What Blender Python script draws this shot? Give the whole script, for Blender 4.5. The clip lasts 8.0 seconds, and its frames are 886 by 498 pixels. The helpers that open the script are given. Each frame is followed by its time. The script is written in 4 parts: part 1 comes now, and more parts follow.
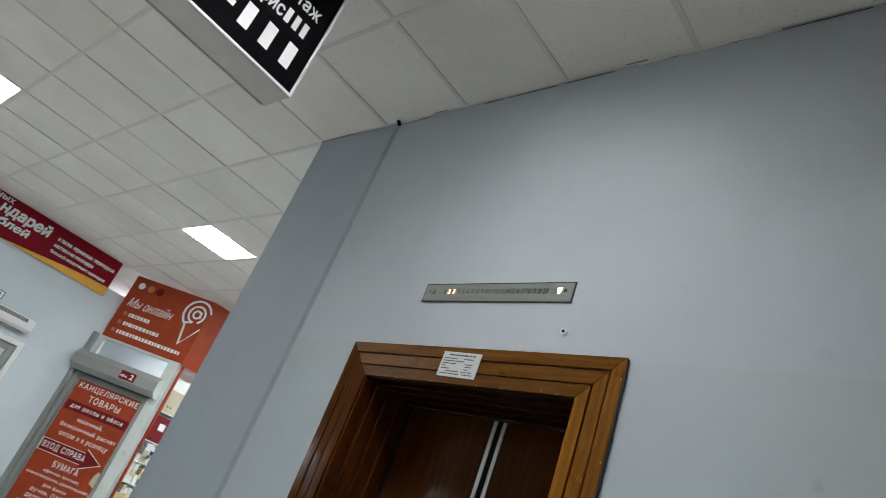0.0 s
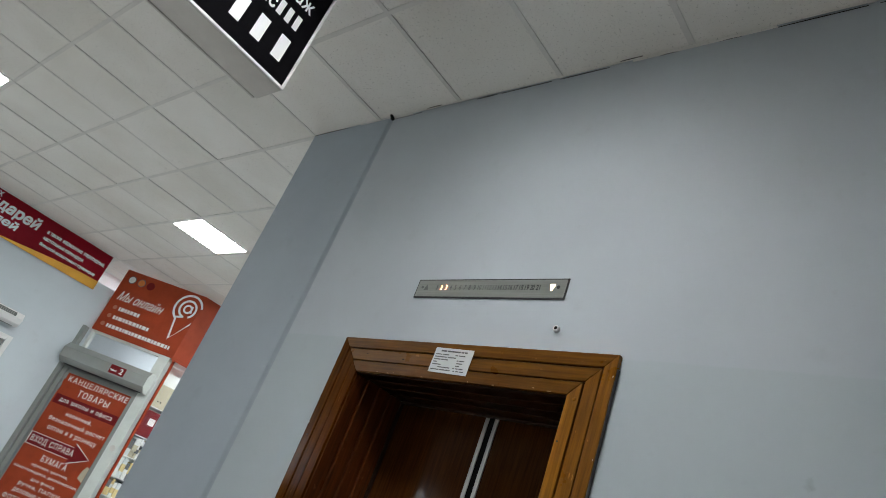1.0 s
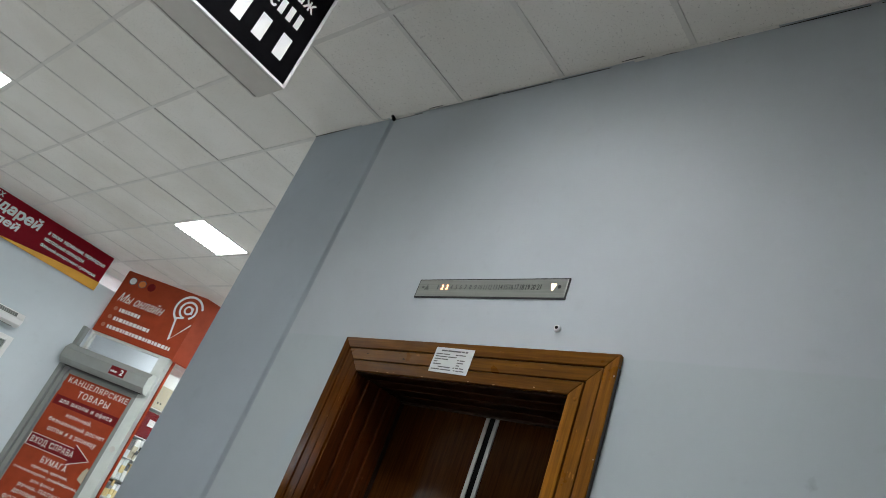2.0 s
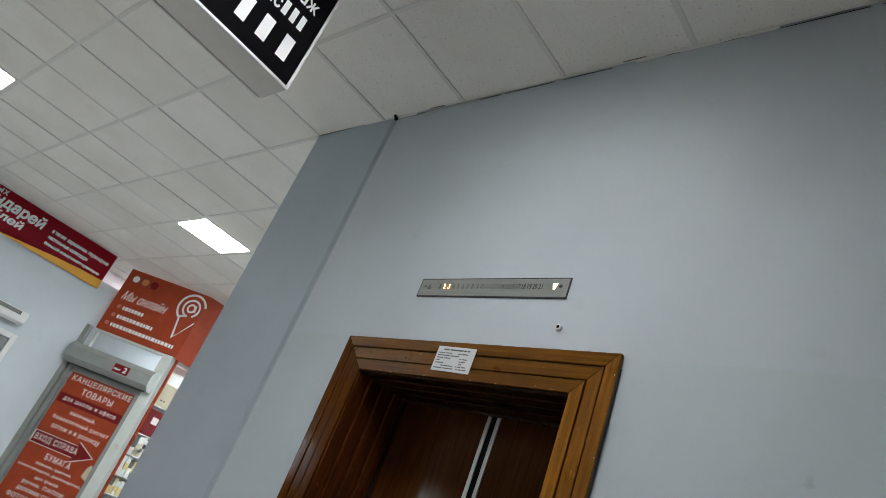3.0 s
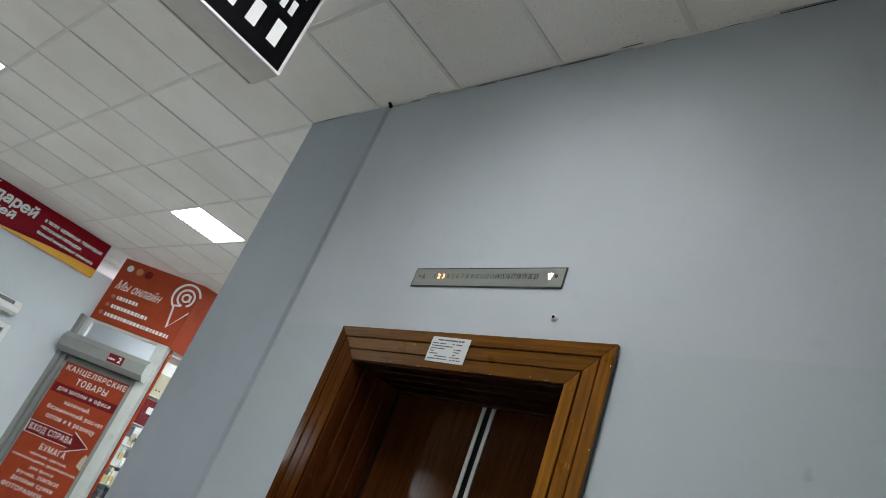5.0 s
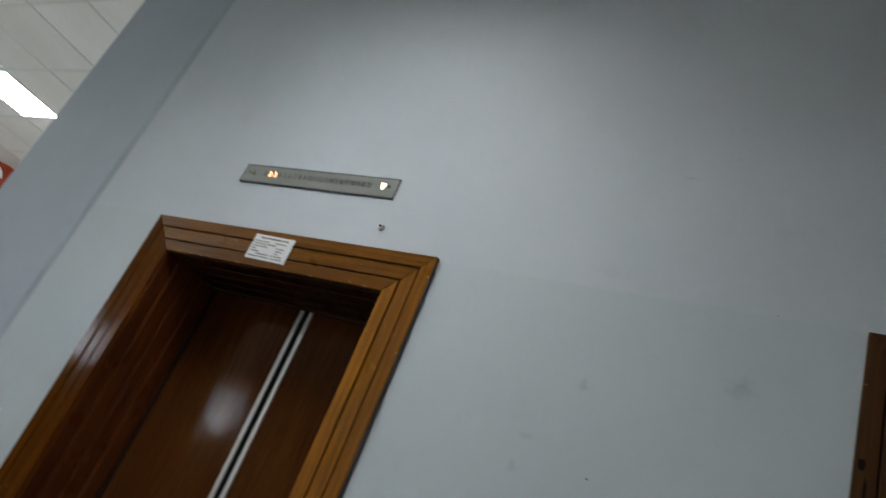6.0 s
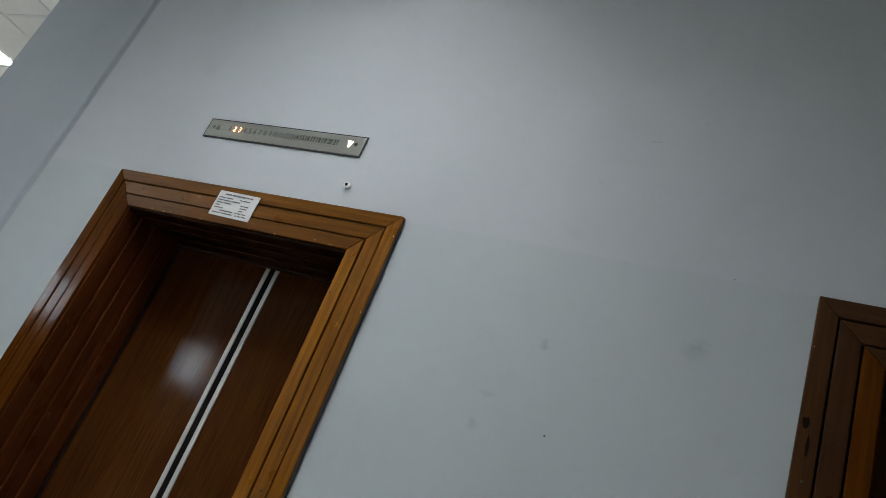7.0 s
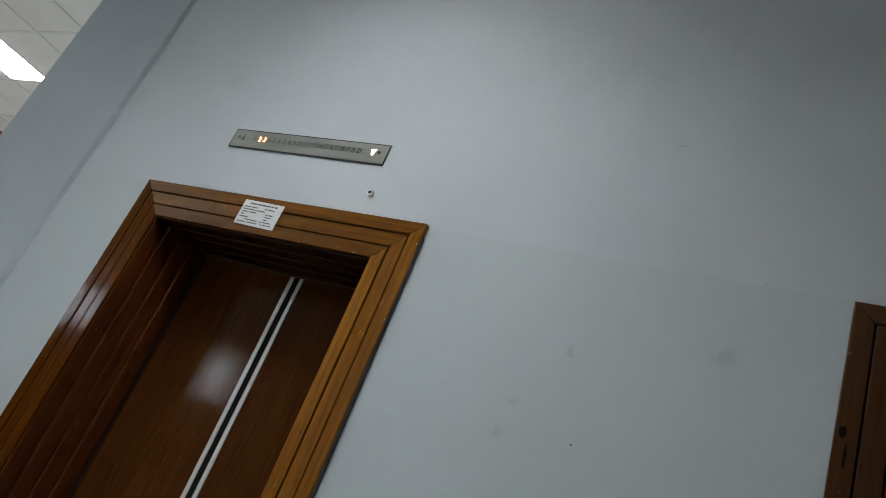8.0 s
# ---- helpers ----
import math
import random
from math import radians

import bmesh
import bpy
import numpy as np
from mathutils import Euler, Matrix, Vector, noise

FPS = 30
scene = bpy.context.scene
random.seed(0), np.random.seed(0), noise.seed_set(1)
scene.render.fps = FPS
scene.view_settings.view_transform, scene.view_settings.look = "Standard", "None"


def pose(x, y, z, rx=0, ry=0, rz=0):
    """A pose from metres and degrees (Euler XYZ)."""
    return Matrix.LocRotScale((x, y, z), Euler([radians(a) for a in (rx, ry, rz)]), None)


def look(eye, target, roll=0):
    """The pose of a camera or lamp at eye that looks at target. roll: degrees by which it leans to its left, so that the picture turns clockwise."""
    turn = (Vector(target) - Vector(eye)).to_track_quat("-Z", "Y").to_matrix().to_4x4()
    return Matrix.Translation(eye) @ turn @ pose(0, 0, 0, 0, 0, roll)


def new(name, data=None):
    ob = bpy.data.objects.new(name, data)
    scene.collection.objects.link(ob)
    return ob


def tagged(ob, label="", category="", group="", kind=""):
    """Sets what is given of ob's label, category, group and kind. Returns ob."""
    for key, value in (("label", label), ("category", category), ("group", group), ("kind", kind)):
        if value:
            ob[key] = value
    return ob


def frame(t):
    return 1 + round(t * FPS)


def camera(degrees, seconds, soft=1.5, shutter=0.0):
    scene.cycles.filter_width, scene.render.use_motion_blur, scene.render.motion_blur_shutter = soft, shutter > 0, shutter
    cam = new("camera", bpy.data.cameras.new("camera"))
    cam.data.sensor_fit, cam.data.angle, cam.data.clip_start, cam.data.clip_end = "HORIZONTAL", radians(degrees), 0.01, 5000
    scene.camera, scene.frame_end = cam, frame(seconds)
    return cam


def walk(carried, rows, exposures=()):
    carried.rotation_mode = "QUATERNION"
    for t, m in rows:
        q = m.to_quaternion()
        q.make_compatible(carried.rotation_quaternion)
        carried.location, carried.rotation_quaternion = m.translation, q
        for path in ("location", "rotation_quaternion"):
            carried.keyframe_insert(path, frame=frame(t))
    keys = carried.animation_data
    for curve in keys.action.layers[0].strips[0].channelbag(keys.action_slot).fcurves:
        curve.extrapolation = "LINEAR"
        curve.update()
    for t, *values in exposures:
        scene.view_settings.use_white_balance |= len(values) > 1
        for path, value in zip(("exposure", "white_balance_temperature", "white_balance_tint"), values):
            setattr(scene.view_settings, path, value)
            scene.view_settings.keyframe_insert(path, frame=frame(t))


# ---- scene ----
cam = camera(66.9, 8.0, soft=0.5, shutter=0.5)

PATH = [
    (0, (3.41, -1.744, 1.537), (2.057, -0.545, 2.394), 22.2),
    (0.5, (3.391, -1.724, 1.542), (2.071, -0.491, 2.4), 21.8),
    (1, (3.399, -1.733, 1.542), (2.062, -0.515, 2.397), 22.3),
    (1.5, (3.394, -1.717, 1.537), (2.056, -0.507, 2.401), 22.6),
    (3, (3.408, -1.738, 1.53), (2.065, -0.527, 2.384), 22.6),
    (3.5, (3.414, -1.739, 1.536), (2.071, -0.529, 2.391), 23.1),
    (4, (3.411, -1.742, 1.532), (2.058, -0.548, 2.394), 23.1),
    (5.3, (3.389, -1.704, 1.55), (2.07, -0.449, 2.377), 22.2),
    (5.5, (3.422, -1.695, 1.531), (2.17, -0.384, 2.377), 22.4),
    (5.7, (3.414, -1.66, 1.521), (2.308, -0.225, 2.368), 22.4),
    (5.8, (3.414, -1.669, 1.518), (2.388, -0.167, 2.35), 22.3),
    (6, (3.426, -1.64, 1.508), (2.475, -0.079, 2.322), 22.8),
    (6.2, (3.434, -1.623, 1.517), (2.529, -0.018, 2.295), 23.4),
    (6.5, (3.443, -1.621, 1.516), (2.594, 0.023, 2.274), 23.1),
    (7, (3.445, -1.633, 1.521), (2.583, 0.015, 2.257), 22.1),
    (7.5, (3.446, -1.62, 1.513), (2.564, 0.018, 2.247), 22.1),
    (8, (3.443, -1.618, 1.515), (2.513, -0.009, 2.254), 22.7),
]
walk(cam, [(t, look(eye, target, roll)) for t, eye, target, roll in PATH])

from mathutils.geometry import delaunay_2d_cdt

# ---------------------------------------------------------------- light
world = bpy.data.worlds.new("world")
scene.world = world
world.use_nodes = True
world.node_tree.nodes["Background"].inputs[0].default_value = (0.02, 0.02, 0.025, 1)
world.node_tree.nodes["Background"].inputs[1].default_value = 0.0
LAMP_POWER = 39.5
SHOP_POWER = 34.0
DAYLIGHT = 34.0

# ---------------------------------------------------------------- plan, in metres
H = 3.667           # underside of the suspended ceiling
T = 0.6             # ceiling module
XW = -5.40          # face of the shop partition
SHOP = pose(-5.40, 1.33, 0, 0, 0, 38)   # corner door of the shop, splayed
Y_DOOR = 0.275      # face of the lift doors
# ceiling lights: x, y, strength fitted to brightness; the last three are unseen, added as fill
LAMPS = [(-2.7, 0.9, 1.5), (-2.7, -1.5, 0.64), (-2.7, -3.9, 1.0), (0.9, -6.3, 0.7), (-2.7, 3.3, 1.1)]
# unseen lamps added to brighten the shop's inside, the gap and the transom
SHOP_LAMPS = [(-5.7, 2.1), (-8.7, 4.5), (-7.5, -1.5)]
UNSEEN_WELLS = [(2.1, -1.5, 1.09), (2.1, -0.9, 0.335)]      # unseen, added high in white wells; strengths fitted to the lift wall's bright patch


# ---------------------------------------------------------------- materials
def material(name):
    m = bpy.data.materials.new(name)
    m.use_nodes = True
    nt = m.node_tree
    return m, nt, nt.nodes["Principled BSDF"]


def node(nt, kind, **values):
    n = nt.nodes.new(kind)
    for key, value in values.items():
        n.inputs[key.replace("_", " ")].default_value = value
    return n


def coords(nt, scale=(1, 1, 1)):
    tc = nt.nodes.new("ShaderNodeTexCoord")
    mp = nt.nodes.new("ShaderNodeMapping")
    mp.inputs["Scale"].default_value = scale
    nt.links.new(tc.outputs["Object"], mp.inputs["Vector"])
    return mp.outputs["Vector"]


def shifted(nt, vec, amount=7.0):
    """Moves the pattern by the object's own random number."""
    info = nt.nodes.new("ShaderNodeObjectInfo")
    mul = nt.nodes.new("ShaderNodeMath")
    mul.operation = "MULTIPLY"
    mul.inputs[1].default_value = amount
    nt.links.new(info.outputs["Random"], mul.inputs[0])
    add = nt.nodes.new("ShaderNodeVectorMath")
    add.operation = "ADD"
    nt.links.new(vec, add.inputs[0])
    nt.links.new(mul.outputs[0], add.inputs[1])
    return add.outputs[0]


def noise_of(nt, vec, scale, detail=4.0, rough=0.55):
    n = node(nt, "ShaderNodeTexNoise", Scale=scale, Detail=detail, Roughness=rough)
    nt.links.new(vec, n.inputs["Vector"])
    return n.outputs["Fac"]


def ramp(nt, fac, stops):
    r = nt.nodes.new("ShaderNodeValToRGB")
    e = r.color_ramp.elements
    while len(e) < len(stops):
        e.new(0.5)
    for el, (p, c) in zip(e, stops):
        el.position, el.color = p, (*c, 1) if len(c) == 3 else c
    nt.links.new(fac, r.inputs["Fac"])
    return r.outputs["Color"]


def mixed(nt, fac, a, b, mode="MIX"):
    m = nt.nodes.new("ShaderNodeMix")
    m.data_type, m.blend_type = "RGBA", mode
    for sock, v in ((m.inputs[0], fac), (m.inputs[6], a), (m.inputs[7], b)):
        if isinstance(v, (int, float)):
            sock.default_value = v
        elif isinstance(v, tuple):
            sock.default_value = (*v, 1)
        else:
            nt.links.new(v, sock)
    return m.outputs[2]


def bump(nt, bsdf, height, strength, distance):
    b = nt.nodes.new("ShaderNodeBump")
    b.inputs["Strength"].default_value = strength
    b.inputs["Distance"].default_value = distance
    nt.links.new(height, b.inputs["Height"])
    nt.links.new(b.outputs["Normal"], bsdf.inputs["Normal"])


def plain(name, colour, rough=0.5, metal=0.0, vary=0.08, scale=9.0, grain=0.0, coat=0.0):
    """A surface of one colour with blotches and fine relief."""
    m, nt, p = material(name)
    v = coords(nt)
    f = noise_of(nt, v, scale, 6.0, 0.6)
    lo = tuple(c * (1 - vary) for c in colour)
    hi = tuple(min(1, c * (1 + vary)) for c in colour)
    nt.links.new(ramp(nt, f, [(0.3, lo), (0.7, hi)]), p.inputs["Base Color"])
    p.inputs["Roughness"].default_value = rough
    p.inputs["Metallic"].default_value = metal
    p.inputs["Coat Weight"].default_value = coat
    if grain:
        bump(nt, p, noise_of(nt, v, 260.0, 3.0), grain, 0.001)
    return m


def glow(name, colour, strength):
    m, nt, p = material(name)
    p.inputs["Base Color"].default_value = (*colour, 1)
    p.inputs["Emission Color"].default_value = (*colour, 1)
    p.inputs["Emission Strength"].default_value = strength
    return m


def wall_paint(name, colour, band=None, marks=()):
    """Matt emulsion on plaster: roller texture, faint clouds, smudges; band: a repainted lower field up to that height;
    marks: rubbed smudges (x, z, radius, strength, stretch along x)."""
    m, nt, p = material(name)
    v = coords(nt)
    cloud = noise_of(nt, v, 1.3, 5.0, 0.6)
    base = ramp(nt, cloud, [(0.3, tuple(c * 0.95 for c in colour)), (0.7, tuple(c * 1.04 for c in colour))])
    if band:
        sep = nt.nodes.new("ShaderNodeSeparateXYZ")
        nt.links.new(v, sep.inputs[0])
        wob = nt.nodes.new("ShaderNodeMath")
        wob.operation = "MULTIPLY_ADD"
        wob.inputs[1].default_value, wob.inputs[2].default_value = 0.016, -0.008
        nt.links.new(noise_of(nt, v, 3.0), wob.inputs[0])
        add = nt.nodes.new("ShaderNodeMath")
        add.operation = "ADD"
        nt.links.new(sep.outputs[2], add.inputs[0])
        nt.links.new(wob.outputs[0], add.inputs[1])
        rng = node(nt, "ShaderNodeMapRange")
        rng.inputs[1].default_value, rng.inputs[2].default_value = band - 0.004, band + 0.003
        rng.inputs[3].default_value, rng.inputs[4].default_value = 1.0, 0.0
        nt.links.new(add.outputs[0], rng.inputs[0])
        low = ramp(nt, cloud, [(0.3, (colour[0] * 0.905, colour[1] * 0.935, colour[2] * 0.920)),
                               (0.7, (colour[0] * 0.970, colour[1] * 1.000, colour[2] * 0.982))])
        base = mixed(nt, rng.outputs[0], base, low)
    # scattered smudges and scuffs
    sm = ramp(nt, noise_of(nt, v, 6.5, 4.0, 0.6), [(0.60, (0, 0, 0)), (0.72, (1, 1, 1))])
    half = nt.nodes.new("ShaderNodeMath")
    half.operation = "MULTIPLY"
    half.inputs[1].default_value = 0.16
    nt.links.new(sm, half.inputs[0])
    base = mixed(nt, half.outputs[0], base, tuple(c * 0.72 for c in colour))
    spot = ramp(nt, noise_of(nt, shifted(nt, v, 9.0), 15.0, 2.5, 0.55), [(0.69, (0, 0, 0)), (0.78, (1, 1, 1))])
    faint = nt.nodes.new("ShaderNodeMath")
    faint.operation = "MULTIPLY"
    faint.inputs[1].default_value = 0.12
    nt.links.new(spot, faint.inputs[0])
    base = mixed(nt, faint.outputs[0], base, tuple(c * 0.66 for c in colour))
    if marks:
        ragged = node(nt, "ShaderNodeTexNoise", Scale=38.0, Detail=4.0, Roughness=0.65)
        nt.links.new(v, ragged.inputs["Vector"])
    for mx, mz, radius, strength, stretch in marks:
        off = nt.nodes.new("ShaderNodeVectorMath")
        off.operation = "MULTIPLY_ADD"
        nt.links.new(ragged.outputs["Color"], off.inputs[0])
        off.inputs[1].default_value = (radius * 2.4,) * 3
        off.inputs[2].default_value = (-radius * 1.2,) * 3
        at = nt.nodes.new("ShaderNodeVectorMath")
        at.operation = "ADD"
        nt.links.new(v, at.inputs[0])
        nt.links.new(off.outputs[0], at.inputs[1])
        local = nt.nodes.new("ShaderNodeVectorMath")
        local.operation = "MULTIPLY_ADD"
        nt.links.new(at.outputs[0], local.inputs[0])
        local.inputs[1].default_value = (1 / stretch, 0.0, 1.0)
        local.inputs[2].default_value = (-mx / stretch, 0.0, -mz)
        far = nt.nodes.new("ShaderNodeVectorMath")
        far.operation = "LENGTH"
        nt.links.new(local.outputs[0], far.inputs[0])
        fall = node(nt, "ShaderNodeMapRange")
        fall.inputs[1].default_value, fall.inputs[2].default_value = 0.0, radius
        fall.inputs[3].default_value, fall.inputs[4].default_value = strength, 0.0
        nt.links.new(far.outputs["Value"], fall.inputs[0])
        base = mixed(nt, fall.outputs[0], base, tuple(c * 0.5 for c in colour))
    nt.links.new(base, p.inputs["Base Color"])
    p.inputs["Roughness"].default_value = 0.62
    p.inputs["Specular IOR Level"].default_value = 0.35
    h1, h2 = noise_of(nt, v, 210.0, 3.0), noise_of(nt, v, 14.0, 4.0)
    hm = nt.nodes.new("ShaderNodeMath")
    hm.operation = "MULTIPLY_ADD"
    hm.inputs[1].default_value = 3.0
    nt.links.new(h2, hm.inputs[0])
    nt.links.new(h1, hm.inputs[2])
    bump(nt, p, hm.outputs[0], 0.20, 0.0016)
    return m


def wood(name, dark, light, along, rough=0.34, ring=1.0, coat=0.0, gloss=0.18, knots=0.8, relief=0.12):
    """Varnished wood with the grain along one axis."""
    m, nt, p = material(name)
    s = {"x": (1.2, 26, 26), "z": (26, 26, 1.2)}[along]
    v = shifted(nt, coords(nt, s))
    fine = noise_of(nt, v, 3.2 * ring, 8.0, 0.65)
    v2 = shifted(nt, coords(nt, tuple(c * 0.22 for c in s)), 3.0)
    broad = noise_of(nt, v2, 1.4, 4.0, 0.5)
    col = ramp(nt, fine, [(0.28, dark), (0.52, tuple((a + b) / 2 for a, b in zip(dark, light))), (0.75, light)])
    tint = ramp(nt, broad, [(0.3, (0.72, 0.66, 0.6)), (0.7, (1.12, 1.1, 1.08))])
    col = mixed(nt, 1.0, col, tint, "MULTIPLY")
    info = nt.nodes.new("ShaderNodeObjectInfo")
    each = ramp(nt, info.outputs["Random"], [(0.0, (0.82, 0.8, 0.78)), (1.0, (1.12, 1.1, 1.06))])
    col = mixed(nt, 1.0, col, each, "MULTIPLY")
    kv = shifted(nt, coords(nt, {"x": (2.2, 9, 9), "z": (9, 9, 2.2)}[along]), 11.0)
    vo = node(nt, "ShaderNodeTexVoronoi", Scale=1.0, Randomness=1.0)
    nt.links.new(kv, vo.inputs["Vector"])
    knot = ramp(nt, vo.outputs["Distance"], [(0.05, (0.35, 0.30, 0.28)), (0.13, (1, 1, 1))])
    col = mixed(nt, knots, col, mixed(nt, 1.0, col, knot, "MULTIPLY"))
    # chips and rubs through the varnish
    chip = ramp(nt, noise_of(nt, shifted(nt, coords(nt, {"x": (16, 40, 40), "z": (40, 40, 16)}[along]), 7.0), 1.0, 3.0, 0.6), [(0.685, (0, 0, 0)), (0.73, (1, 1, 1))])
    soft_chip = nt.nodes.new("ShaderNodeMath")
    soft_chip.operation = "MULTIPLY"
    soft_chip.inputs[1].default_value = 0.55 * knots
    nt.links.new(chip, soft_chip.inputs[0])
    col = mixed(nt, soft_chip.outputs[0], col, tuple(min(1.0, c * 1.7 + 0.03) for c in light))
    nt.links.new(col, p.inputs["Base Color"])
    p.inputs["Specular IOR Level"].default_value = gloss
    wear = ramp(nt, noise_of(nt, shifted(nt, coords(nt), 5.0), 9.0, 5.0), [(0.35, (rough * 0.8,) * 3), (0.7, (rough * 1.4,) * 3)])
    nt.links.new(wear, p.inputs["Roughness"])
    p.inputs["Coat Weight"].default_value = coat
    p.inputs["Coat Roughness"].default_value = 0.22
    bump(nt, p, fine, relief, 0.0015)
    return m


def tile_material():
    """Mineral-fibre ceiling board: off-white with pinholes and short fissures."""
    m, nt, p = material("mineral_board")
    v = coords(nt)
    isl = nt.nodes.new("ShaderNodeNewGeometry")
    each = ramp(nt, isl.outputs["Random Per Island"], [(0.0, (0.80, 0.795, 0.765)), (1.0, (0.88, 0.875, 0.85))])
    stain = ramp(nt, noise_of(nt, v, 1.7, 4.0), [(0.35, (0.94, 0.93, 0.91)), (0.65, (1.02, 1.02, 1.02))])
    col = mixed(nt, 1.0, each, stain, "MULTIPLY")
    pits = ramp(nt, noise_of(nt, v, 85.0, 5.0, 0.72), [(0.575, (0, 0, 0)), (0.69, (1, 1, 1))])
    half = nt.nodes.new("ShaderNodeMath")
    half.operation = "MULTIPLY"
    half.inputs[1].default_value = 0.8
    nt.links.new(pits, half.inputs[0])
    col = mixed(nt, half.outputs[0], col, (0.42, 0.41, 0.39))
    nt.links.new(col, p.inputs["Base Color"])
    p.inputs["Roughness"].default_value = 0.9
    p.inputs["Specular IOR Level"].default_value = 0.2
    bump(nt, p, noise_of(nt, v, 120.0, 4.0, 0.65), 0.35, 0.002)
    return m


def steel_material():
    m, nt, p = material("brushed_steel")
    v = coords(nt, (1.5, 300, 300))
    f = noise_of(nt, v, 2.0, 4.0)
    nt.links.new(ramp(nt, f, [(0.3, (0.235, 0.25, 0.235)), (0.7, (0.315, 0.335, 0.315))]), p.inputs["Base Color"])
    p.inputs["Metallic"].default_value = 0.5
    p.inputs["Roughness"].default_value = 0.42
    return m


def glass_material(name, tint=(0.95, 0.98, 0.98)):
    m, nt, p = material(name)
    p.inputs["Base Color"].default_value = (*tint, 1)
    p.inputs["Transmission Weight"].default_value = 1.0
    p.inputs["Roughness"].default_value = 0.02
    p.inputs["IOR"].default_value = 1.45
    return m


M_WALL = wall_paint("blue_grey_emulsion", (0.495, 0.552, 0.602), band=2.319, marks=(
    (2.973, 2.040, 0.020, 0.40, 0.8), (3.330, 2.119, 0.034, 0.38, 1.1), (2.855, 1.793, 0.019, 0.36, 0.8), (2.868, 1.876, 0.012, 0.26, 2.2),
    (3.105, 2.713, 0.004, 0.50, 6.0)))
# Wall paint darkened for the pilaster: the weaker light there is in the colour.
M_PILASTER = wall_paint("blue_grey_pilaster_paint", (0.40, 0.462, 0.525))
M_WHITE_WALL = wall_paint("pale_partition_paint", (0.57, 0.635, 0.68))
M_SOUTH = wall_paint("dark_unseen_wall_paint", (0.17, 0.13, 0.10))
M_BEAM = wall_paint("white_beam_paint", (0.82, 0.82, 0.85))
M_TILE = tile_material()
M_TBAR = plain("enamelled_tee_bar", (0.70, 0.695, 0.67), 0.5, vary=0.05)
M_PLENUM = plain("dusty_concrete", (0.12, 0.12, 0.12), 0.9)
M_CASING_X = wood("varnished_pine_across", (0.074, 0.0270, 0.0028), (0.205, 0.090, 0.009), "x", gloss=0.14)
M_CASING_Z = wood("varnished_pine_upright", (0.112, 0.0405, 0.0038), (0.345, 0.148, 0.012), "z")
# Lining and veneer are darkened: the recess's deep shade sits in their colours.
M_LINING_X = wood("shaded_lining_across", (0.012, 0.0035, 0.001), (0.034, 0.0100, 0.002), "x", rough=0.45, gloss=0.08)
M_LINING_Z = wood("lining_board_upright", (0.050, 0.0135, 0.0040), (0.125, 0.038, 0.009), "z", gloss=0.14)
M_VENEER = wood("brown_door_veneer", (0.042, 0.0145, 0.0045), (0.112, 0.042, 0.011), "z", rough=0.088, ring=1.6, coat=0.0, gloss=0.11, knots=0.0, relief=0.03)
# M_CASING_Z's pine darkened: the left side's weaker light goes into the colour.
M_CASING_L = wood("darker_pine_upright", (0.050, 0.0148, 0.0020), (0.142, 0.049, 0.006), "z", rough=0.10, gloss=0.055, relief=0.03)
# Second portal's pine: the light's fall-off is put into a darker colour.
M_DIM_X = wood("dimmed_pine_across", (0.030, 0.0122, 0.0044), (0.086, 0.037, 0.011), "x")
M_DIM_Z = wood("dimmed_pine_upright", (0.030, 0.0122, 0.0044), (0.086, 0.037, 0.011), "z")
M_SMEAR = plain("paint_smeared_edge", (0.075, 0.068, 0.066), 0.6, vary=0.35, scale=24.0)
M_ALU = plain("satin_aluminium", (0.62, 0.62, 0.60), 0.4, 0.35, vary=0.05)
M_RUBBER = plain("black_rubber", (0.006, 0.006, 0.006), 0.7)
M_RUBBER.node_tree.nodes["Principled BSDF"].inputs["Specular IOR Level"].default_value = 0.1
M_STEEL = steel_material()
M_ETCH = plain("dark_etched_ink", (0.035, 0.04, 0.04), 0.5)
M_FAINT = plain("pale_etched_ink", (0.12, 0.13, 0.125), 0.5)
M_LIT_NUMBER = glow("lit_number", (1.0, 0.42, 0.20), 5.0)
M_LIT_ARROW = glow("lit_arrow", (1.0, 0.78, 0.55), 4.0)
M_PAPER = plain("white_card", (0.66, 0.69, 0.70), 0.45, vary=0.04)
M_INK = plain("printed_ink", (0.13, 0.13, 0.14), 0.6)
M_BLACK = plain("black_vinyl", (0.004, 0.004, 0.005), 0.8, vary=0.2)
M_BLACK.node_tree.nodes["Principled BSDF"].inputs["Specular IOR Level"].default_value = 0.03
M_LETTER = plain("white_vinyl", (0.82, 0.84, 0.85), 0.45, vary=0.03)
M_SHEET = plain("grey_sheet_metal", (0.62, 0.61, 0.585), 0.45, 0.1, vary=0.1, scale=4.0)
M_PVC = plain("white_pvc", (0.76, 0.77, 0.77), 0.35, vary=0.04)
M_RED = plain("crimson_banner", (0.36, 0.010, 0.025), 0.5, vary=0.1, scale=3.0, grain=0.1)
M_YELLOW = plain("golden_banner", (0.72, 0.36, 0.025), 0.5, vary=0.1, scale=3.0)
M_ORANGE = plain("orange_vinyl", (0.335, 0.050, 0.017), 0.45, vary=0.14, scale=5.0, grain=0.08)
M_ORANGE.node_tree.nodes["Principled BSDF"].inputs["Specular IOR Level"].default_value = 0.2
M_MAROON = plain("maroon_vinyl", (0.17, 0.011, 0.014), 0.45, vary=0.08)
for m_ in (M_RED, M_MAROON):
    m_.node_tree.nodes["Principled BSDF"].inputs["Specular IOR Level"].default_value = 0.15
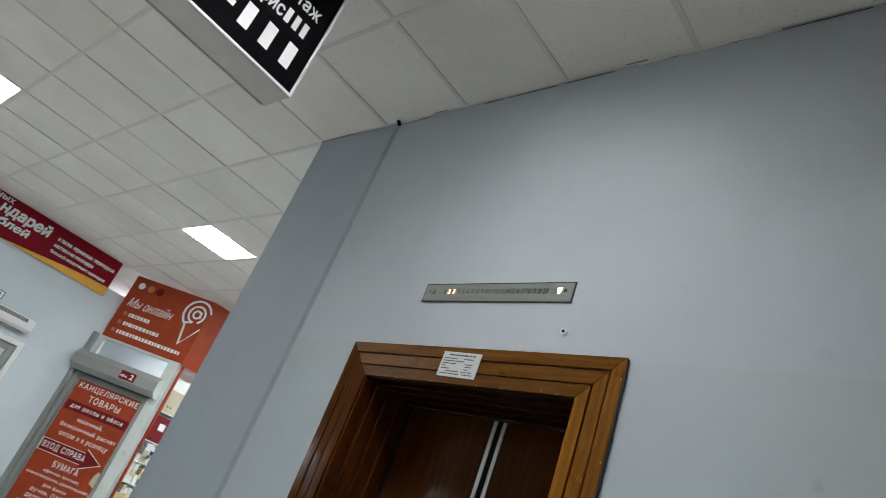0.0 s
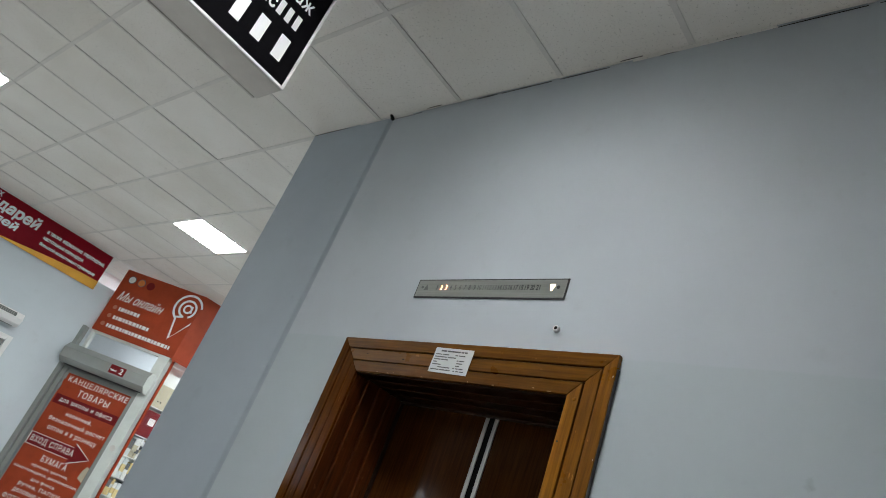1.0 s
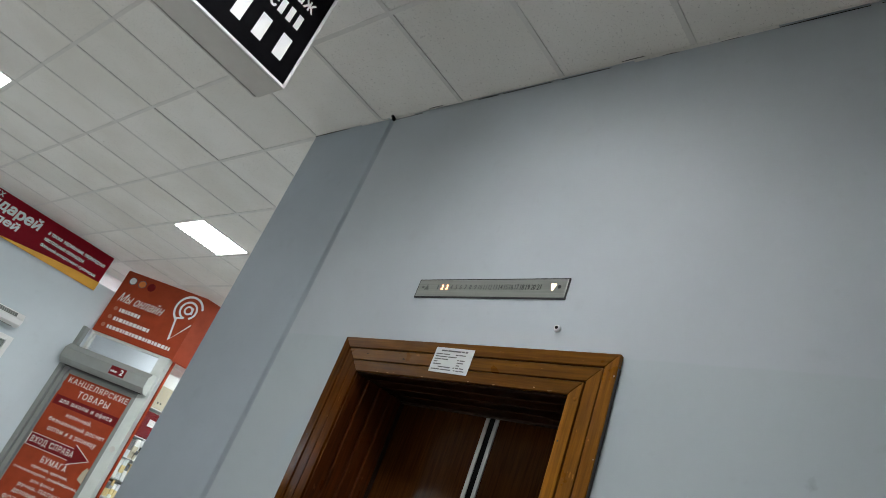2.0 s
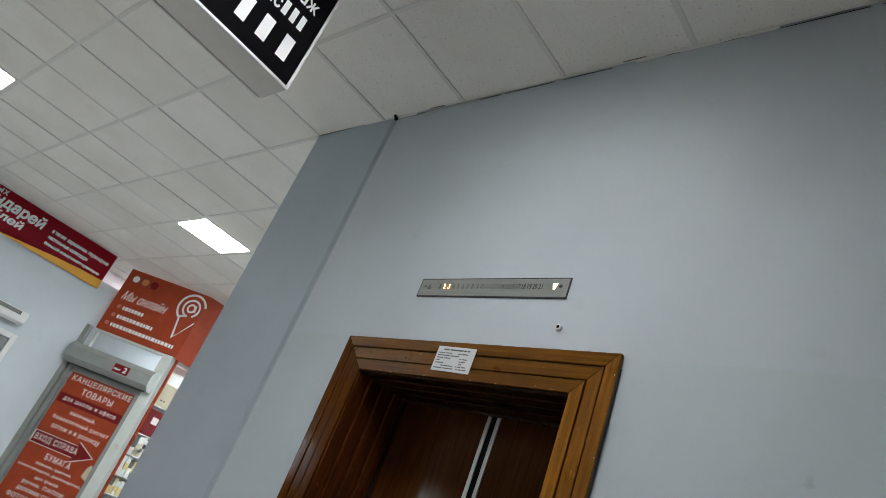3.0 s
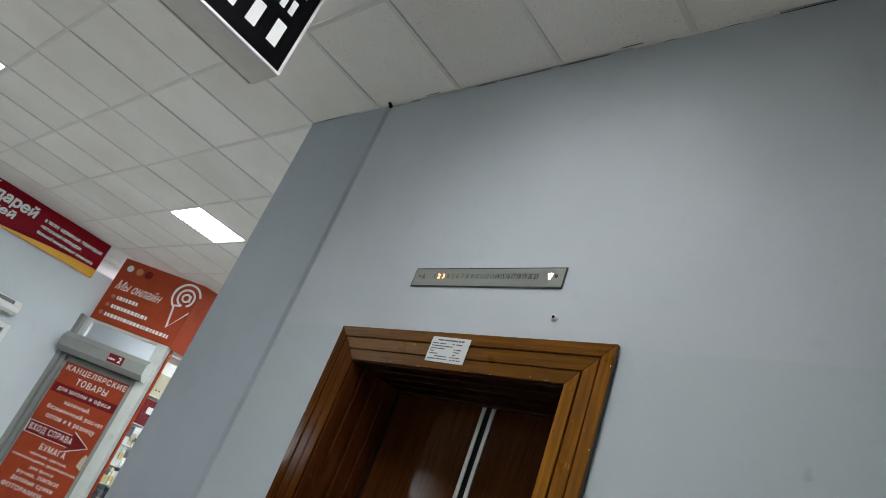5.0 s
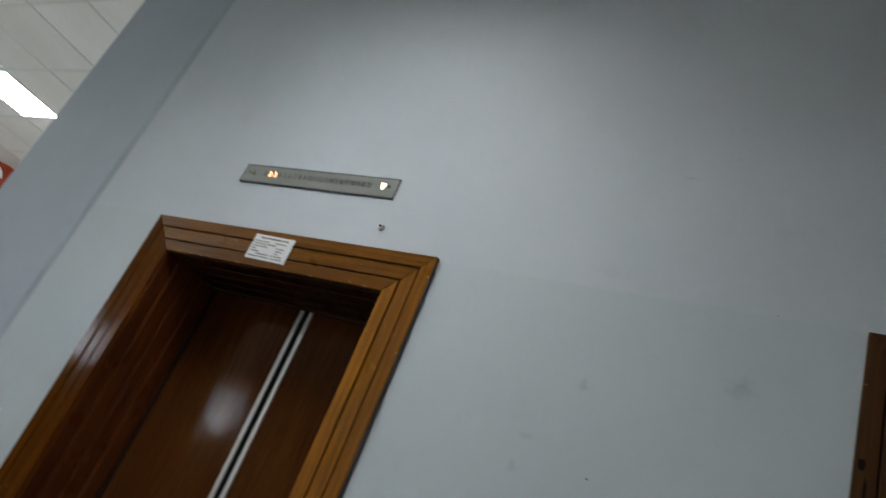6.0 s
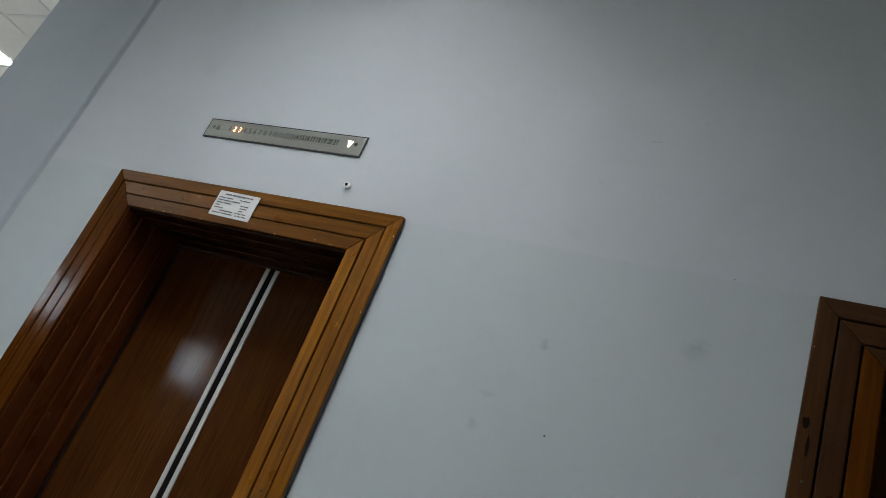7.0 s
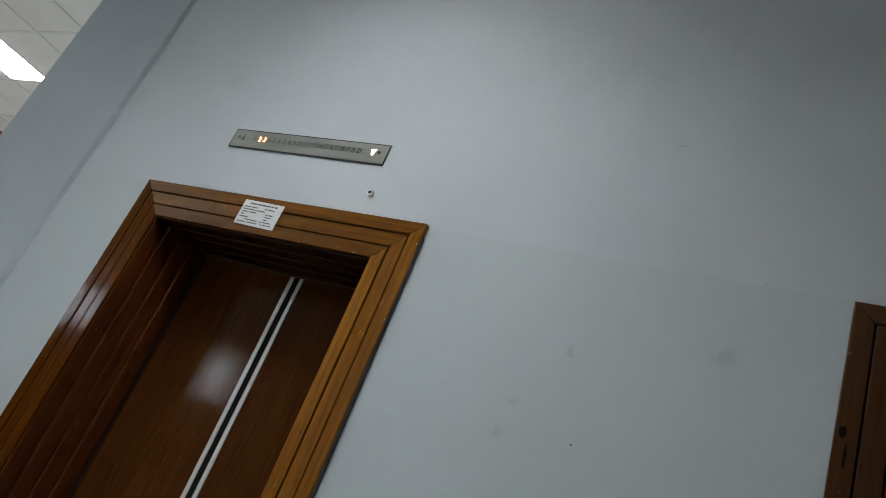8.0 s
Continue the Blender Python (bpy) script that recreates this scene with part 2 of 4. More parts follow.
M_SALMON = plain("salmon_vinyl", (0.42, 0.16, 0.10), 0.45)
M_AMBER = plain("amber_vinyl", (0.65, 0.21, 0.04), 0.45)
M_GREY = plain("grey_painted_metal", (0.27, 0.29, 0.28), 0.42, 0.1, vary=0.07, scale=5.0)
M_POST = plain("pale_grey_profile", (0.60, 0.645, 0.62), 0.45, vary=0.08, scale=6.0)
M_INTAKE = plain("intake_grey", (0.14, 0.145, 0.145), 0.6)
M_GAP_SHADE = plain("ceiling_gap_shade", (0.045, 0.043, 0.042), 0.9, vary=0.4, scale=30.0)
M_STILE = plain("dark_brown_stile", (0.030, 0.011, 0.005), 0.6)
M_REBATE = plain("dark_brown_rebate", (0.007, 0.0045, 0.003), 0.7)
M_REBATE.node_tree.nodes["Principled BSDF"].inputs["Specular IOR Level"].default_value = 0.1
M_DARK = plain("dark_recess", (0.03, 0.03, 0.032), 0.7)
M_FLOOR = plain("light_floor_tile", (0.62, 0.605, 0.58), 0.3, vary=0.2, scale=20.0)
M_GLASS = glass_material("clear_glass")
M_SHOP_LAMP = glow("shop_lamp_diffuser", (0.98, 0.98, 1.0), SHOP_POWER)
M_BEIGE = plain("beige_board", (0.50, 0.45, 0.33), 0.5)
M_WHITE = plain("white_card_box", (0.78, 0.78, 0.76), 0.5)
M_BARE = plain("bare_pine", (0.34, 0.20, 0.085), 0.7, vary=0.2, scale=60.0)
M_CREAM = plain("cream_card_box", (0.70, 0.55, 0.25), 0.5)
M_NAVY = plain("dark_blue_folder", (0.03, 0.035, 0.05), 0.4)


# ---------------------------------------------------------------- building helpers
def box(bm, x0, x1, y0, y1, z0, z1):
    v = [bm.verts.new((x, y, z)) for z in (z0, z1) for x, y in ((x0, y0), (x1, y0), (x1, y1), (x0, y1))]
    for f in ((3, 2, 1, 0), (4, 5, 6, 7), (0, 1, 5, 4), (1, 2, 6, 5), (2, 3, 7, 6), (3, 0, 4, 7)):
        bm.faces.new([v[i] for i in f])
    return bm


def soft_box(x0, x1, y0, y1, z0, z1, r=0.004, seg=2):
    bm = box(bmesh.new(), x0, x1, y0, y1, z0, z1)
    bmesh.ops.bevel(bm, geom=bm.edges[:], offset=r, segments=seg, affect="EDGES", profile=0.5)
    return bm


def hard_box(*a):
    return box(bmesh.new(), *a)


def prism(outline, axis, a, b, r=0.0):
    """A prism over a closed outline: points (u, v), swept along the axis from a to b."""
    put = {"x": lambda u, v, w: (w, u, v), "y": lambda u, v, w: (u, w, v), "z": lambda u, v, w: (u, v, w)}[axis]
    bm = bmesh.new()
    lo, hi = [bm.verts.new(put(u, v, a)) for u, v in outline], [bm.verts.new(put(u, v, b)) for u, v in outline]
    bm.faces.new(lo)
    bm.faces.new(hi[::-1])
    for i in range(len(lo)):
        j = (i + 1) % len(lo)
        bm.faces.new((lo[j], lo[i], hi[i], hi[j]))
    bmesh.ops.recalc_face_normals(bm, faces=bm.faces[:])
    if r:
        bmesh.ops.bevel(bm, geom=bm.edges[:], offset=r, segments=2, affect="EDGES", profile=0.5)
    return bm


def disc(cx, cz, radius, y0, y1, n=28, r=0.0):
    return prism([(cx + radius * math.cos(2 * math.pi * i / n), cz + radius * math.sin(2 * math.pi * i / n)) for i in range(n)], "y", y0, y1, r)


def part(name, bm, mat, parent=None, label=""):
    mesh = bpy.data.meshes.new(name)
    bm.to_mesh(mesh)
    bm.free()
    mesh.materials.append(mat)
    ob = new(name, mesh)
    if parent is not None:
        ob.parent = parent
    return tagged(ob, label)


def thing(name, m, label, category, group="", kind=""):
    ob = new(name)
    ob.empty_display_size = 0.1
    ob.matrix_basis = m
    return tagged(ob, label, category, group, kind)


def structure(name, bm, mat, label, category):
    return tagged(part(name, bm, mat), label, category, "", "structure")


FACE_Y = pose(0, 0, 0, 90, 0, 0)       # reads along +x, faces -y
FACE_X = pose(0, 0, 0, 90, 0, 90)      # reads along +y, faces +x


def outlines(body, shear, spacing=1.0):
    """The closed contours of a line of writing in the built-in font."""
    cu = bpy.data.curves.new("writing", "FONT")
    cu.body, cu.fill_mode, cu.resolution_u, cu.shear = body, "NONE", 4, shear
    cu.space_character = spacing
    tmp = new("writing", cu)
    mesh = bpy.data.meshes.new_from_object(tmp.evaluated_get(bpy.context.evaluated_depsgraph_get()))
    after = {}
    for a, b in (tuple(e.vertices) for e in mesh.edges):
        after.setdefault(a, []).append(b)
        after.setdefault(b, []).append(a)
    pts = [v.co.to_2d() for v in mesh.vertices]
    first, loops, seen = {}, [], set()
    for e in mesh.edges:
        first.setdefault(e.vertices[0], e.vertices[1])
    for start in range(len(pts)):
        if start in seen or start not in after:
            continue
        loop, last, now = [start], None, start
        while True:
            seen.add(now)
            ways = [n for n in after[now] if n != last]
            nxt = first.get(now) if last is None else ways[0]
            if nxt == start or nxt in seen:
                break
            loop.append(nxt)
            last, now = now, nxt
        loops.append([pts[k] for k in loop])
    bpy.data.objects.remove(tmp)
    bpy.data.curves.remove(cu)
    bpy.data.meshes.remove(mesh)
    return loops


def swollen(loop, by):
    """A contour pushed out to its left-hand side."""
    out = []
    for k, p in enumerate(loop):
        a, b = p - loop[k - 1], loop[(k + 1) % len(loop)] - p
        n = Vector((-a.y, a.x)).normalized() + Vector((-b.y, b.x)).normalized()
        out.append(p + n.normalized() * by if n.length > 0.2 else p.copy())
    return out


def letters(body, width, height, mat, parent, place, name="lettering", depth=0.0012, shear=0.0, bold=0.022, spacing=1.0):
    """A line of writing, its lower left corner at place, as wide and as high as given."""
    loops = outlines(body, shear, spacing)
    turn = sum(p.cross(q) for lp in loops for p, q in zip(lp, lp[1:] + lp[:1]))
    loops = [swollen(lp, bold if turn < 0 else -bold) for lp in loops]
    pts, edges = [], []
    for lp in loops:
        n = len(pts)
        pts += lp
        edges += [(n + k, n + (k + 1) % len(lp)) for k in range(len(lp))]
    v2, _, tris, *_ = delaunay_2d_cdt(pts, edges, [], 0, 1e-6)
    lim = [(min(p.x for p in lp), max(p.x for p in lp)) for lp in loops]

    def wound(c):
        w = 0
        for lp, (lo, hi) in zip(loops, lim):
            if not lo <= c.x <= hi:
                continue
            for p, q in zip(lp, lp[1:] + lp[:1]):
                if (p.y <= c.y) != (q.y <= c.y):
                    side = (q - p).cross(c - p)
                    w += (1 if side > 0 else 0) if q.y > p.y else (-1 if side < 0 else 0)
        return w != 0
    x0, y0 = min(p.x for p in pts), min(p.y for p in pts)
    sx, sy = width / (max(p.x for p in pts) - x0), height / (max(p.y for p in pts) - y0)
    bm = bmesh.new()
    vs = [bm.verts.new(((p.x - x0) * sx, (p.y - y0) * sy, 0)) for p in v2]
    for t in tris:
        if wound((v2[t[0]] + v2[t[1]] + v2[t[2]]) / 3):
            bm.faces.new([vs[k] for k in t])
    bmesh.ops.delete(bm, geom=[v for v in bm.verts if not v.link_faces], context="VERTS")
    ext = bmesh.ops.extrude_face_region(bm, geom=bm.faces[:])
    bmesh.ops.translate(bm, verts=[g for g in ext["geom"] if isinstance(g, bmesh.types.BMVert)], vec=(0, 0, depth))
    bmesh.ops.recalc_face_normals(bm, faces=bm.faces[:])
    bm.transform(place)
    return part(name, bm, mat, parent)


def bars(lengths, gap, height, mat, parent, place, name="printed_bar", depth=0.001):
    """Writing that is not spelt out: a row of plain bars in one line."""
    x = 0.0
    for w in lengths:
        bm = hard_box(x, x + w, 0, height, 0, depth)
        bm.transform(place)
        part(name, bm, mat, parent)
        x += w + gap


# ---------------------------------------------------------------- structure
def build_lift_wall():
    top = H + 0.05
    bm = prism([(0.68, 0), (1.30, 0), (1.30, 2.19), (2.34, 2.19), (2.34, 0), (3.68, 0), (3.68, 2.19), (4.72, 2.19), (4.72, 0), (7.5, 0), (7.5, top), (0.68, top)], "y", 0, 0.40)
    structure("wall_lift", bm, M_WALL, "blue-grey painted plaster wall around the lift doors", "wall")
    # pilaster that ends the wall, a little proud, its inner arris worn round
    out = -0.012
    arc = [(0.682 + 0.030 * k / 8, out * (0.5 + 0.5 * math.cos(math.pi * k / 8)) - 0.0003) for k in range(9)]
    outline = [(0.0, 6.9), (0.0, out + 0.004), (0.004, out)] + arc + [(0.72, 0.10), (0.30, 0.41), (0.30, 6.9)]
    structure("wall_pilaster", prism(outline, "z", 0, H + 0.05), M_PILASTER, "pale blue painted pilaster ending the lift wall", "wall")


def build_window(name, m, wide, high):
    """A small high window that reads along its own +x, with the sky's light behind it on its outer side."""
    w = thing(name, m, "small high window in a white frame", "window", "", "structure")
    for a in ((0.0, 0.04, 0.0, high), (wide - 0.04, wide, 0.0, high), (0.041, wide - 0.041, 0.0, 0.04), (0.041, wide - 0.041, high - 0.04, high)):
        part("window_frame", soft_box(a[0], a[1], -0.03, 0.03, a[2], a[3], 0.004), M_PVC, w)
    part("pane", hard_box(0.041, wide - 0.041, -0.004, 0.004, 0.041, high - 0.041), M_GLASS, w).visible_shadow = False
    sky = bpy.data.lights.new("daylight", "AREA")
    sky.shape, sky.size, sky.size_y, sky.energy, sky.color = "RECTANGLE", wide - 0.08, high - 0.08, DAYLIGHT * wide * high / 0.63, (0.86, 0.94, 1.0)
    out = -1 if name == "window_1" else 1
    new("daylight", sky).matrix_basis = m @ pose(wide / 2, 0.10 * out, high / 2, -90 * out, 0, 0)


def build_room():
    # Unseen shell: south, west and east walls are dark to cut bounce and reflections.
    structure("floor", hard_box(-9.6, 7.5, -8.5, 7.0, -0.2, 0), M_FLOOR, "grey tiled hall floor", "floor")
    bm = bmesh.new()
    for x0, x1, z0, z1 in ((-9.6, -6.77, 0, H + 0.5), (-6.77, -6.25, 0, 2.25), (-6.77, -6.25, 3.15, H + 0.5), (-6.25, 7.5, 0, H + 0.5)):
        box(bm, x0, x1, -8.75, -8.5, z0, z1)
    structure("wall_south", bm, M_SOUTH, "unseen hall wall, dark to hold its reflection down, with a small high window", "wall")
    # Unseen windows, set where their reflections glint on the doors and left casing.
    build_window("window_1", pose(-6.77, -8.6, 2.25), 0.52, 0.90)
    build_window("window_2", pose(-9.65, -8.40, 2.60, 0, 0, 90), 0.95, 0.82)
    structure("wall_north", hard_box(-9.6, 0.3, 6.9, 7.0, 0, H + 0.5), M_WHITE_WALL, "pale painted end wall of the hall", "wall")
    structure("wall_east", hard_box(7.5, 7.6, -8.5, 0.4, 0, H + 0.5), M_LINING_Z, "unseen side wall of the hall, dark to cut bounced light", "wall")
    bm = bmesh.new()
    for y0, y1, z0, z1 in ((-8.5, -8.40, 0, H + 0.5), (-8.40, -7.45, 0, 2.60), (-8.40, -7.45, 3.42, H + 0.5), (-7.45, -2.61, 0, H + 0.5)):
        box(bm, -9.7, -9.6, y0, y1, z0, z1)
    structure("wall_west", bm, M_SOUTH, "unseen end of the hall, dark to hold its reflection down, with a small high window", "wall")
    structure("wall_shop_back", hard_box(-9.7, -9.6, -2.61, 7.0, 0, H + 0.5), M_WHITE_WALL, "white back wall inside the shop", "wall")
    # partition of the shop, open above 3.3 m, with a doorway
    bm = bmesh.new()
    for y0, y1, z0, z1 in ((-2.6, -0.36, 0, 3.30), (-0.36, 0.60, 2.225, 3.30), (0.60, 1.36, 0, 3.30)):
        box(bm, XW - 0.10, XW, y0, y1, z0, z1)
    structure("wall_partition", bm, M_WHITE_WALL, "white plasterboard shop partition stopping short of the ceiling", "wall")
    structure("wall_shop_side", hard_box(-9.6, XW - 0.10, -2.6, -2.5, 0, 3.30), M_WHITE_WALL, "white plasterboard side of the shop", "wall")
    # Added white surface that catches shop light and shows bright in the gap.
    structure("beam", hard_box(-6.75, -6.40, -2.5, 6.9, 3.28, H + 0.45), M_BEAM, "white beam added behind the gap above the partition", "beam")
    structure("slab", hard_box(-9.7, 7.6, -8.6, 7.0, H + 0.45, H + 0.55), M_PLENUM, "dark concrete slab above the ceiling", "ceiling")


def build_ceiling():
    rng = random.Random(4)
    verts, faces = [], []

    def block(x0, x1, y0, y1, z0, z1, tilt=(0, 0)):
        n = len(verts)
        for z in (z0, z1):
            for x, y in ((x0, y0), (x1, y0), (x1, y1), (x0, y1)):
                dz = tilt[0] * (1 if x == x1 else -1) + tilt[1] * (1 if y == y1 else -1)
                verts.append((x, y, z + dz))
        faces.extend(tuple(n + i for i in f) for f in ((3, 2, 1, 0), (4, 5, 6, 7), (0, 1, 5, 4), (1, 2, 6, 5), (2, 3, 7, 6), (3, 0, 4, 7)))

    lamps = {(round((x - 0.3) / T), round((y - 0.3) / T)) for x, y, *_ in LAMPS + SHOP_LAMPS}
    for x, y, _ in UNSEEN_WELLS:
        lamps.add((round((x - 0.3) / T), round((y - 0.3) / T)))
    for i in range(-16, 13):
        for j in range(-15, 12):
            if (i, j) in lamps or (i >= 0 and j >= 0):
                continue
            x0, y0 = i * T, j * T
            slit = rng.uniform(0, 0.0006) if i >= 0 else rng.choice((0.0, 0.0008, 0.0015, 0.0022, 0.003, 0.004, 0.007))
            drop = rng.uniform(0.0, 0.003)
            block(x0 + 0.009 + slit, x0 + T - 0.009 - (0 if i >= 0 else rng.choice((0, 0, 0.0015, 0.003))), y0 + 0.010, y0 + T - 0.010,
                  H + 0.002 + drop, H + 0.016 + drop, (rng.uniform(-0.0012, 0.0012), rng.uniform(-0.0012, 0.0012)))
    mesh = bpy.data.meshes.new("ceiling")
    mesh.from_pydata(verts, [], faces)
    mesh.materials.append(M_TILE)
    tagged(new("ceiling", mesh), "suspended ceiling of off-white mineral-fibre tiles", "ceiling", "", "structure")
    verts.clear(), faces.clear()
    for i in range(-16, 14):
        x = i * T
        y1 = 7.0 if i <= 0 else -0.004
        half = 0.0125 if i > 0 else 0.010
        block(x - half, x + half, -8.5, y1, H, H + 0.03)
    for j in range(-15, 13):
        y = j * T
        x1 = 7.5 if j < 0 else -0.004
        block(-9.6, x1, y - 0.012, y + 0.012, H - 0.0003, H + 0.029)
    grid = bpy.data.meshes.new("ceiling_grid")
    grid.from_pydata(verts, [], faces)
    grid.materials.append(M_TBAR)
    tagged(new("ceiling_grid", grid), "white metal tee grid of the suspended ceiling", "ceiling grid", "", "structure")
    # wall angle in short, slightly uneven lengths
    bm, x = bmesh.new(), -0.02
    while x < 7.4:
        w = rng.uniform(0.35, 0.9)
        dz = rng.uniform(-0.002, 0.001)
        wall = -0.016 if x + w < 0.72 else 0.0
        box(bm, x, x + w - 0.001, -0.017, wall - rng.choice((0.0, 0.002, 0.004, 0.007, 0.010)), H - 0.003 + dz, H - 0.0015 + dz)
        x += w
    structure("trim_ceiling_edge", bm, M_TILE, "off-white wall angle under the ceiling edge", "trim")
    # dark strips standing in for the shade in the gap along the wall, broken at random
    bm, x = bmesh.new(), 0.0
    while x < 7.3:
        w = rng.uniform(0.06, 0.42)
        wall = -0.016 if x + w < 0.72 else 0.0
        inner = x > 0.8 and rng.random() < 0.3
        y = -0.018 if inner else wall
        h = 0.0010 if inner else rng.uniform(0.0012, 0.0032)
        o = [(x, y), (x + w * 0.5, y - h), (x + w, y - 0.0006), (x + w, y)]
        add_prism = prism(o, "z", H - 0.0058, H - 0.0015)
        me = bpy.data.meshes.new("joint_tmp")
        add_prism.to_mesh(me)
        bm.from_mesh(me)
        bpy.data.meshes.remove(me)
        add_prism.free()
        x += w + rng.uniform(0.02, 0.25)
    structure("trim_gap_shade", bm, M_GAP_SHADE, "dark strips standing in for shade in the wall-ceiling gap", "joint")


# ---------------------------------------------------------------- lift portals
CR = 0.975                            # right-hand boards narrowed to fit the camera's view
RISE = 0.006                          # right end of the head raised to fit the camera's view
SPLAY = 0.026
CW, CH, CO = 1.2675, 2.3126, 0.1456      # outer width and height of the casing, width of its three boards


def casing_board(side, a, b, y0, y1):
    """One mitred board of the casing, from a to b in from the outer edge."""
    if side == "top":
        o = [(a, CH - a), (CW - a * CR, CH - a + RISE), (CW - b * CR, CH - b + RISE), (b, CH - b)]
    elif side == "left":
        o = [(a, 0.0), (a, CH - a), (b, CH - b), (b, 0.0)]
    else:
        o = [(CW - a * CR, 0.0), (CW - a * CR, CH - a + RISE), (CW - b * CR, CH - b + RISE), (CW - b * CR, 0.0)]
    return prism(o, "y", y0, y1, 0.0026)


def build_portal(x0, label, across, left, upright, inner, lean=0.0):
    t = thing("lift_portal", pose(x0, 0, 0, 0, lean, 0), label, "lift door frame", "lift portals")
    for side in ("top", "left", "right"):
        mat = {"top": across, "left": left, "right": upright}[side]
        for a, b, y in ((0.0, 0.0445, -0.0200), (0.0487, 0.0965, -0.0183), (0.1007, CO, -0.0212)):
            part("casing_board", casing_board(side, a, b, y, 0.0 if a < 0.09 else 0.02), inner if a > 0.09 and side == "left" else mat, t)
        # Near-black backing: the grooves' shade is given by its colour.
        part("backing_strip", casing_board(side, 0.006, CO - 0.012, -0.006, -0.001), M_REBATE, t, "near-black strip standing in for shade between the boards")
    part("side_edge", soft_box(CW + 0.0003, CW + 0.0024, -0.0175, -0.0005, 0, CH - 0.040, 0.001), M_SMEAR, t, "casing edge smeared with grey paint")
    part("wood_plug", disc(CW - 0.113, CH - 0.152, 0.006, -0.0232, -0.0200, 16, 0.0012), M_CASING_Z, t, "round wooden plug")
    for nx, nz in ((CW - 0.131, 2.025), (CW - 0.112, 1.62), (CW - 0.066, 1.45), (0.024, 1.88)):
        part("nail_head", disc(nx, nz, 0.003, -0.0226 if nx > 1.1 else -0.0208, -0.015, 10), M_ETCH, t)
    xi0, xi1, zi = CO + 0.004, CW - CO * CR - 0.004, CH - CO - 0.004
    n, d0, d1 = 4, -0.010, Y_DOOR - 0.02
    for k in range(n):
        a, b = d0 + (d1 - d0) * k / n, d0 + (d1 - d0) * (k + 1) / n - 0.002
        dx, dz = SPLAY * k / (n - 1), 0.006 * k / (n - 1)      # reveal narrowed towards the doors to fit the camera's view
        part("lining_board", soft_box(xi0 - 0.012, xi0 + dx, a, b, 0, zi - dz, 0.0035), M_LINING_Z, t)
        part("lining_board", soft_box(xi1, xi1 + 0.014, a, b, 0, zi - dz, 0.0035), M_LINING_Z, t)
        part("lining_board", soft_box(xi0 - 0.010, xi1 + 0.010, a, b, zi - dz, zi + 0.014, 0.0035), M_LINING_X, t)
    xi0, zi = xi0 + SPLAY, zi - 0.006
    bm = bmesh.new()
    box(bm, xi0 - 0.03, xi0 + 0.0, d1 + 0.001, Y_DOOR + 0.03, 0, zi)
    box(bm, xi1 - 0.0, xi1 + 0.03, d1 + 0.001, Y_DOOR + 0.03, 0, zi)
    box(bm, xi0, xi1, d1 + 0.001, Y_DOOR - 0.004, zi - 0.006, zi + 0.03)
    # Rebate coloured dark so that it merges with the recess's shade.
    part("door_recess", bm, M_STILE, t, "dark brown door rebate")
    mid = 0.6522
    for s in (-1, 1):
        e = mid + s * 0.031
        x_a, x_b = (xi0 - 0.02, e) if s < 0 else (e, xi1 + 0.02)
        leaf = part("door_leaf", soft_box(x_a, x_b, Y_DOOR, Y_DOOR + 0.035, 0.01, zi + 0.02, 0.002), M_VENEER, t, "brown wood-veneered lift door leaf")
        part("edge_strip", soft_box(min(e, mid + s * 0.0130), max(e, mid + s * 0.0130), Y_DOOR - 0.004, Y_DOOR + 0.033, 0.01, zi + 0.018, 0.0015), M_ALU, leaf, "satin aluminium edge strip")
    part("rubber_seal", hard_box(mid - 0.0128, mid + 0.0128, Y_DOOR - 0.001, Y_DOOR + 0.03, 0.01, zi + 0.02), M_RUBBER, t, "black rubber meeting seal")
    return t


def blot(cx, cz, wide, high, y0, y1, rng, n=11):
    """A small ragged patch lying on an upright face."""
    o = []
    for k in range(n):
        a, q = 2 * math.pi * k / n, rng.uniform(0.6, 1.0)
        o.append((cx + wide * q * math.cos(a), cz + high * q * math.sin(a)))
    return prism(o, "y", y0, y1)


def wear_portals(first, second):
    """Knots, chipped arrises and paint flecks on the casings."""
    rng = random.Random(23)
    foot = CH - CO                     # lower arris of the head
    for x, dz, w in ((0.27, 0.004, 0.006), (0.33, 0.003, 0.010), (0.36, 0.007, 0.004), (0.51, 0.003, 0.008), (0.73, 0.004, 0.005), (0.84, 0.003, 0.007), (1.00, 0.010, 0.005), (1.06, 0.004, 0.012)):
        part("chip", blot(x, foot + dz + RISE * x / CW, w, 0.0022, -0.0216, -0.0205, rng), M_BARE, first, "chipped bare wood")
    for x, z, w, h in ((0.005, 1.93, 0.002, 0.003), (1.262, 2.245, 0.0018, 0.004), (1.263, 1.99, 0.0014, 0.003)):
        part("paint_fleck", blot(x, z, w, h, -0.0206, -0.0194, rng), M_SHEET, first, "fleck of pale wall paint")
    for x, z, w, h in ((0.38, 2.235, 0.008, 0.004), (0.17, 2.245, 0.006, 0.003)):
        part("knot", blot(x, z, w, h, -0.0186, -0.0178, rng), M_REBATE, first, "small dark knot")
    part("knot", blot(0.015, 2.006, 0.009, 0.016, -0.0203, -0.0195, rng), M_REBATE, second, "dark knot")
    part("knot", blot(0.024, 1.955, 0.005, 0.030, -0.0203, -0.0195, rng), M_REBATE, second, "dark resin streak")
    part("paint_fleck", blot(0.006, 2.183, 0.0016, 0.0012, -0.0206, -0.0194, rng), M_SHEET, second, "fleck of pale wall paint")


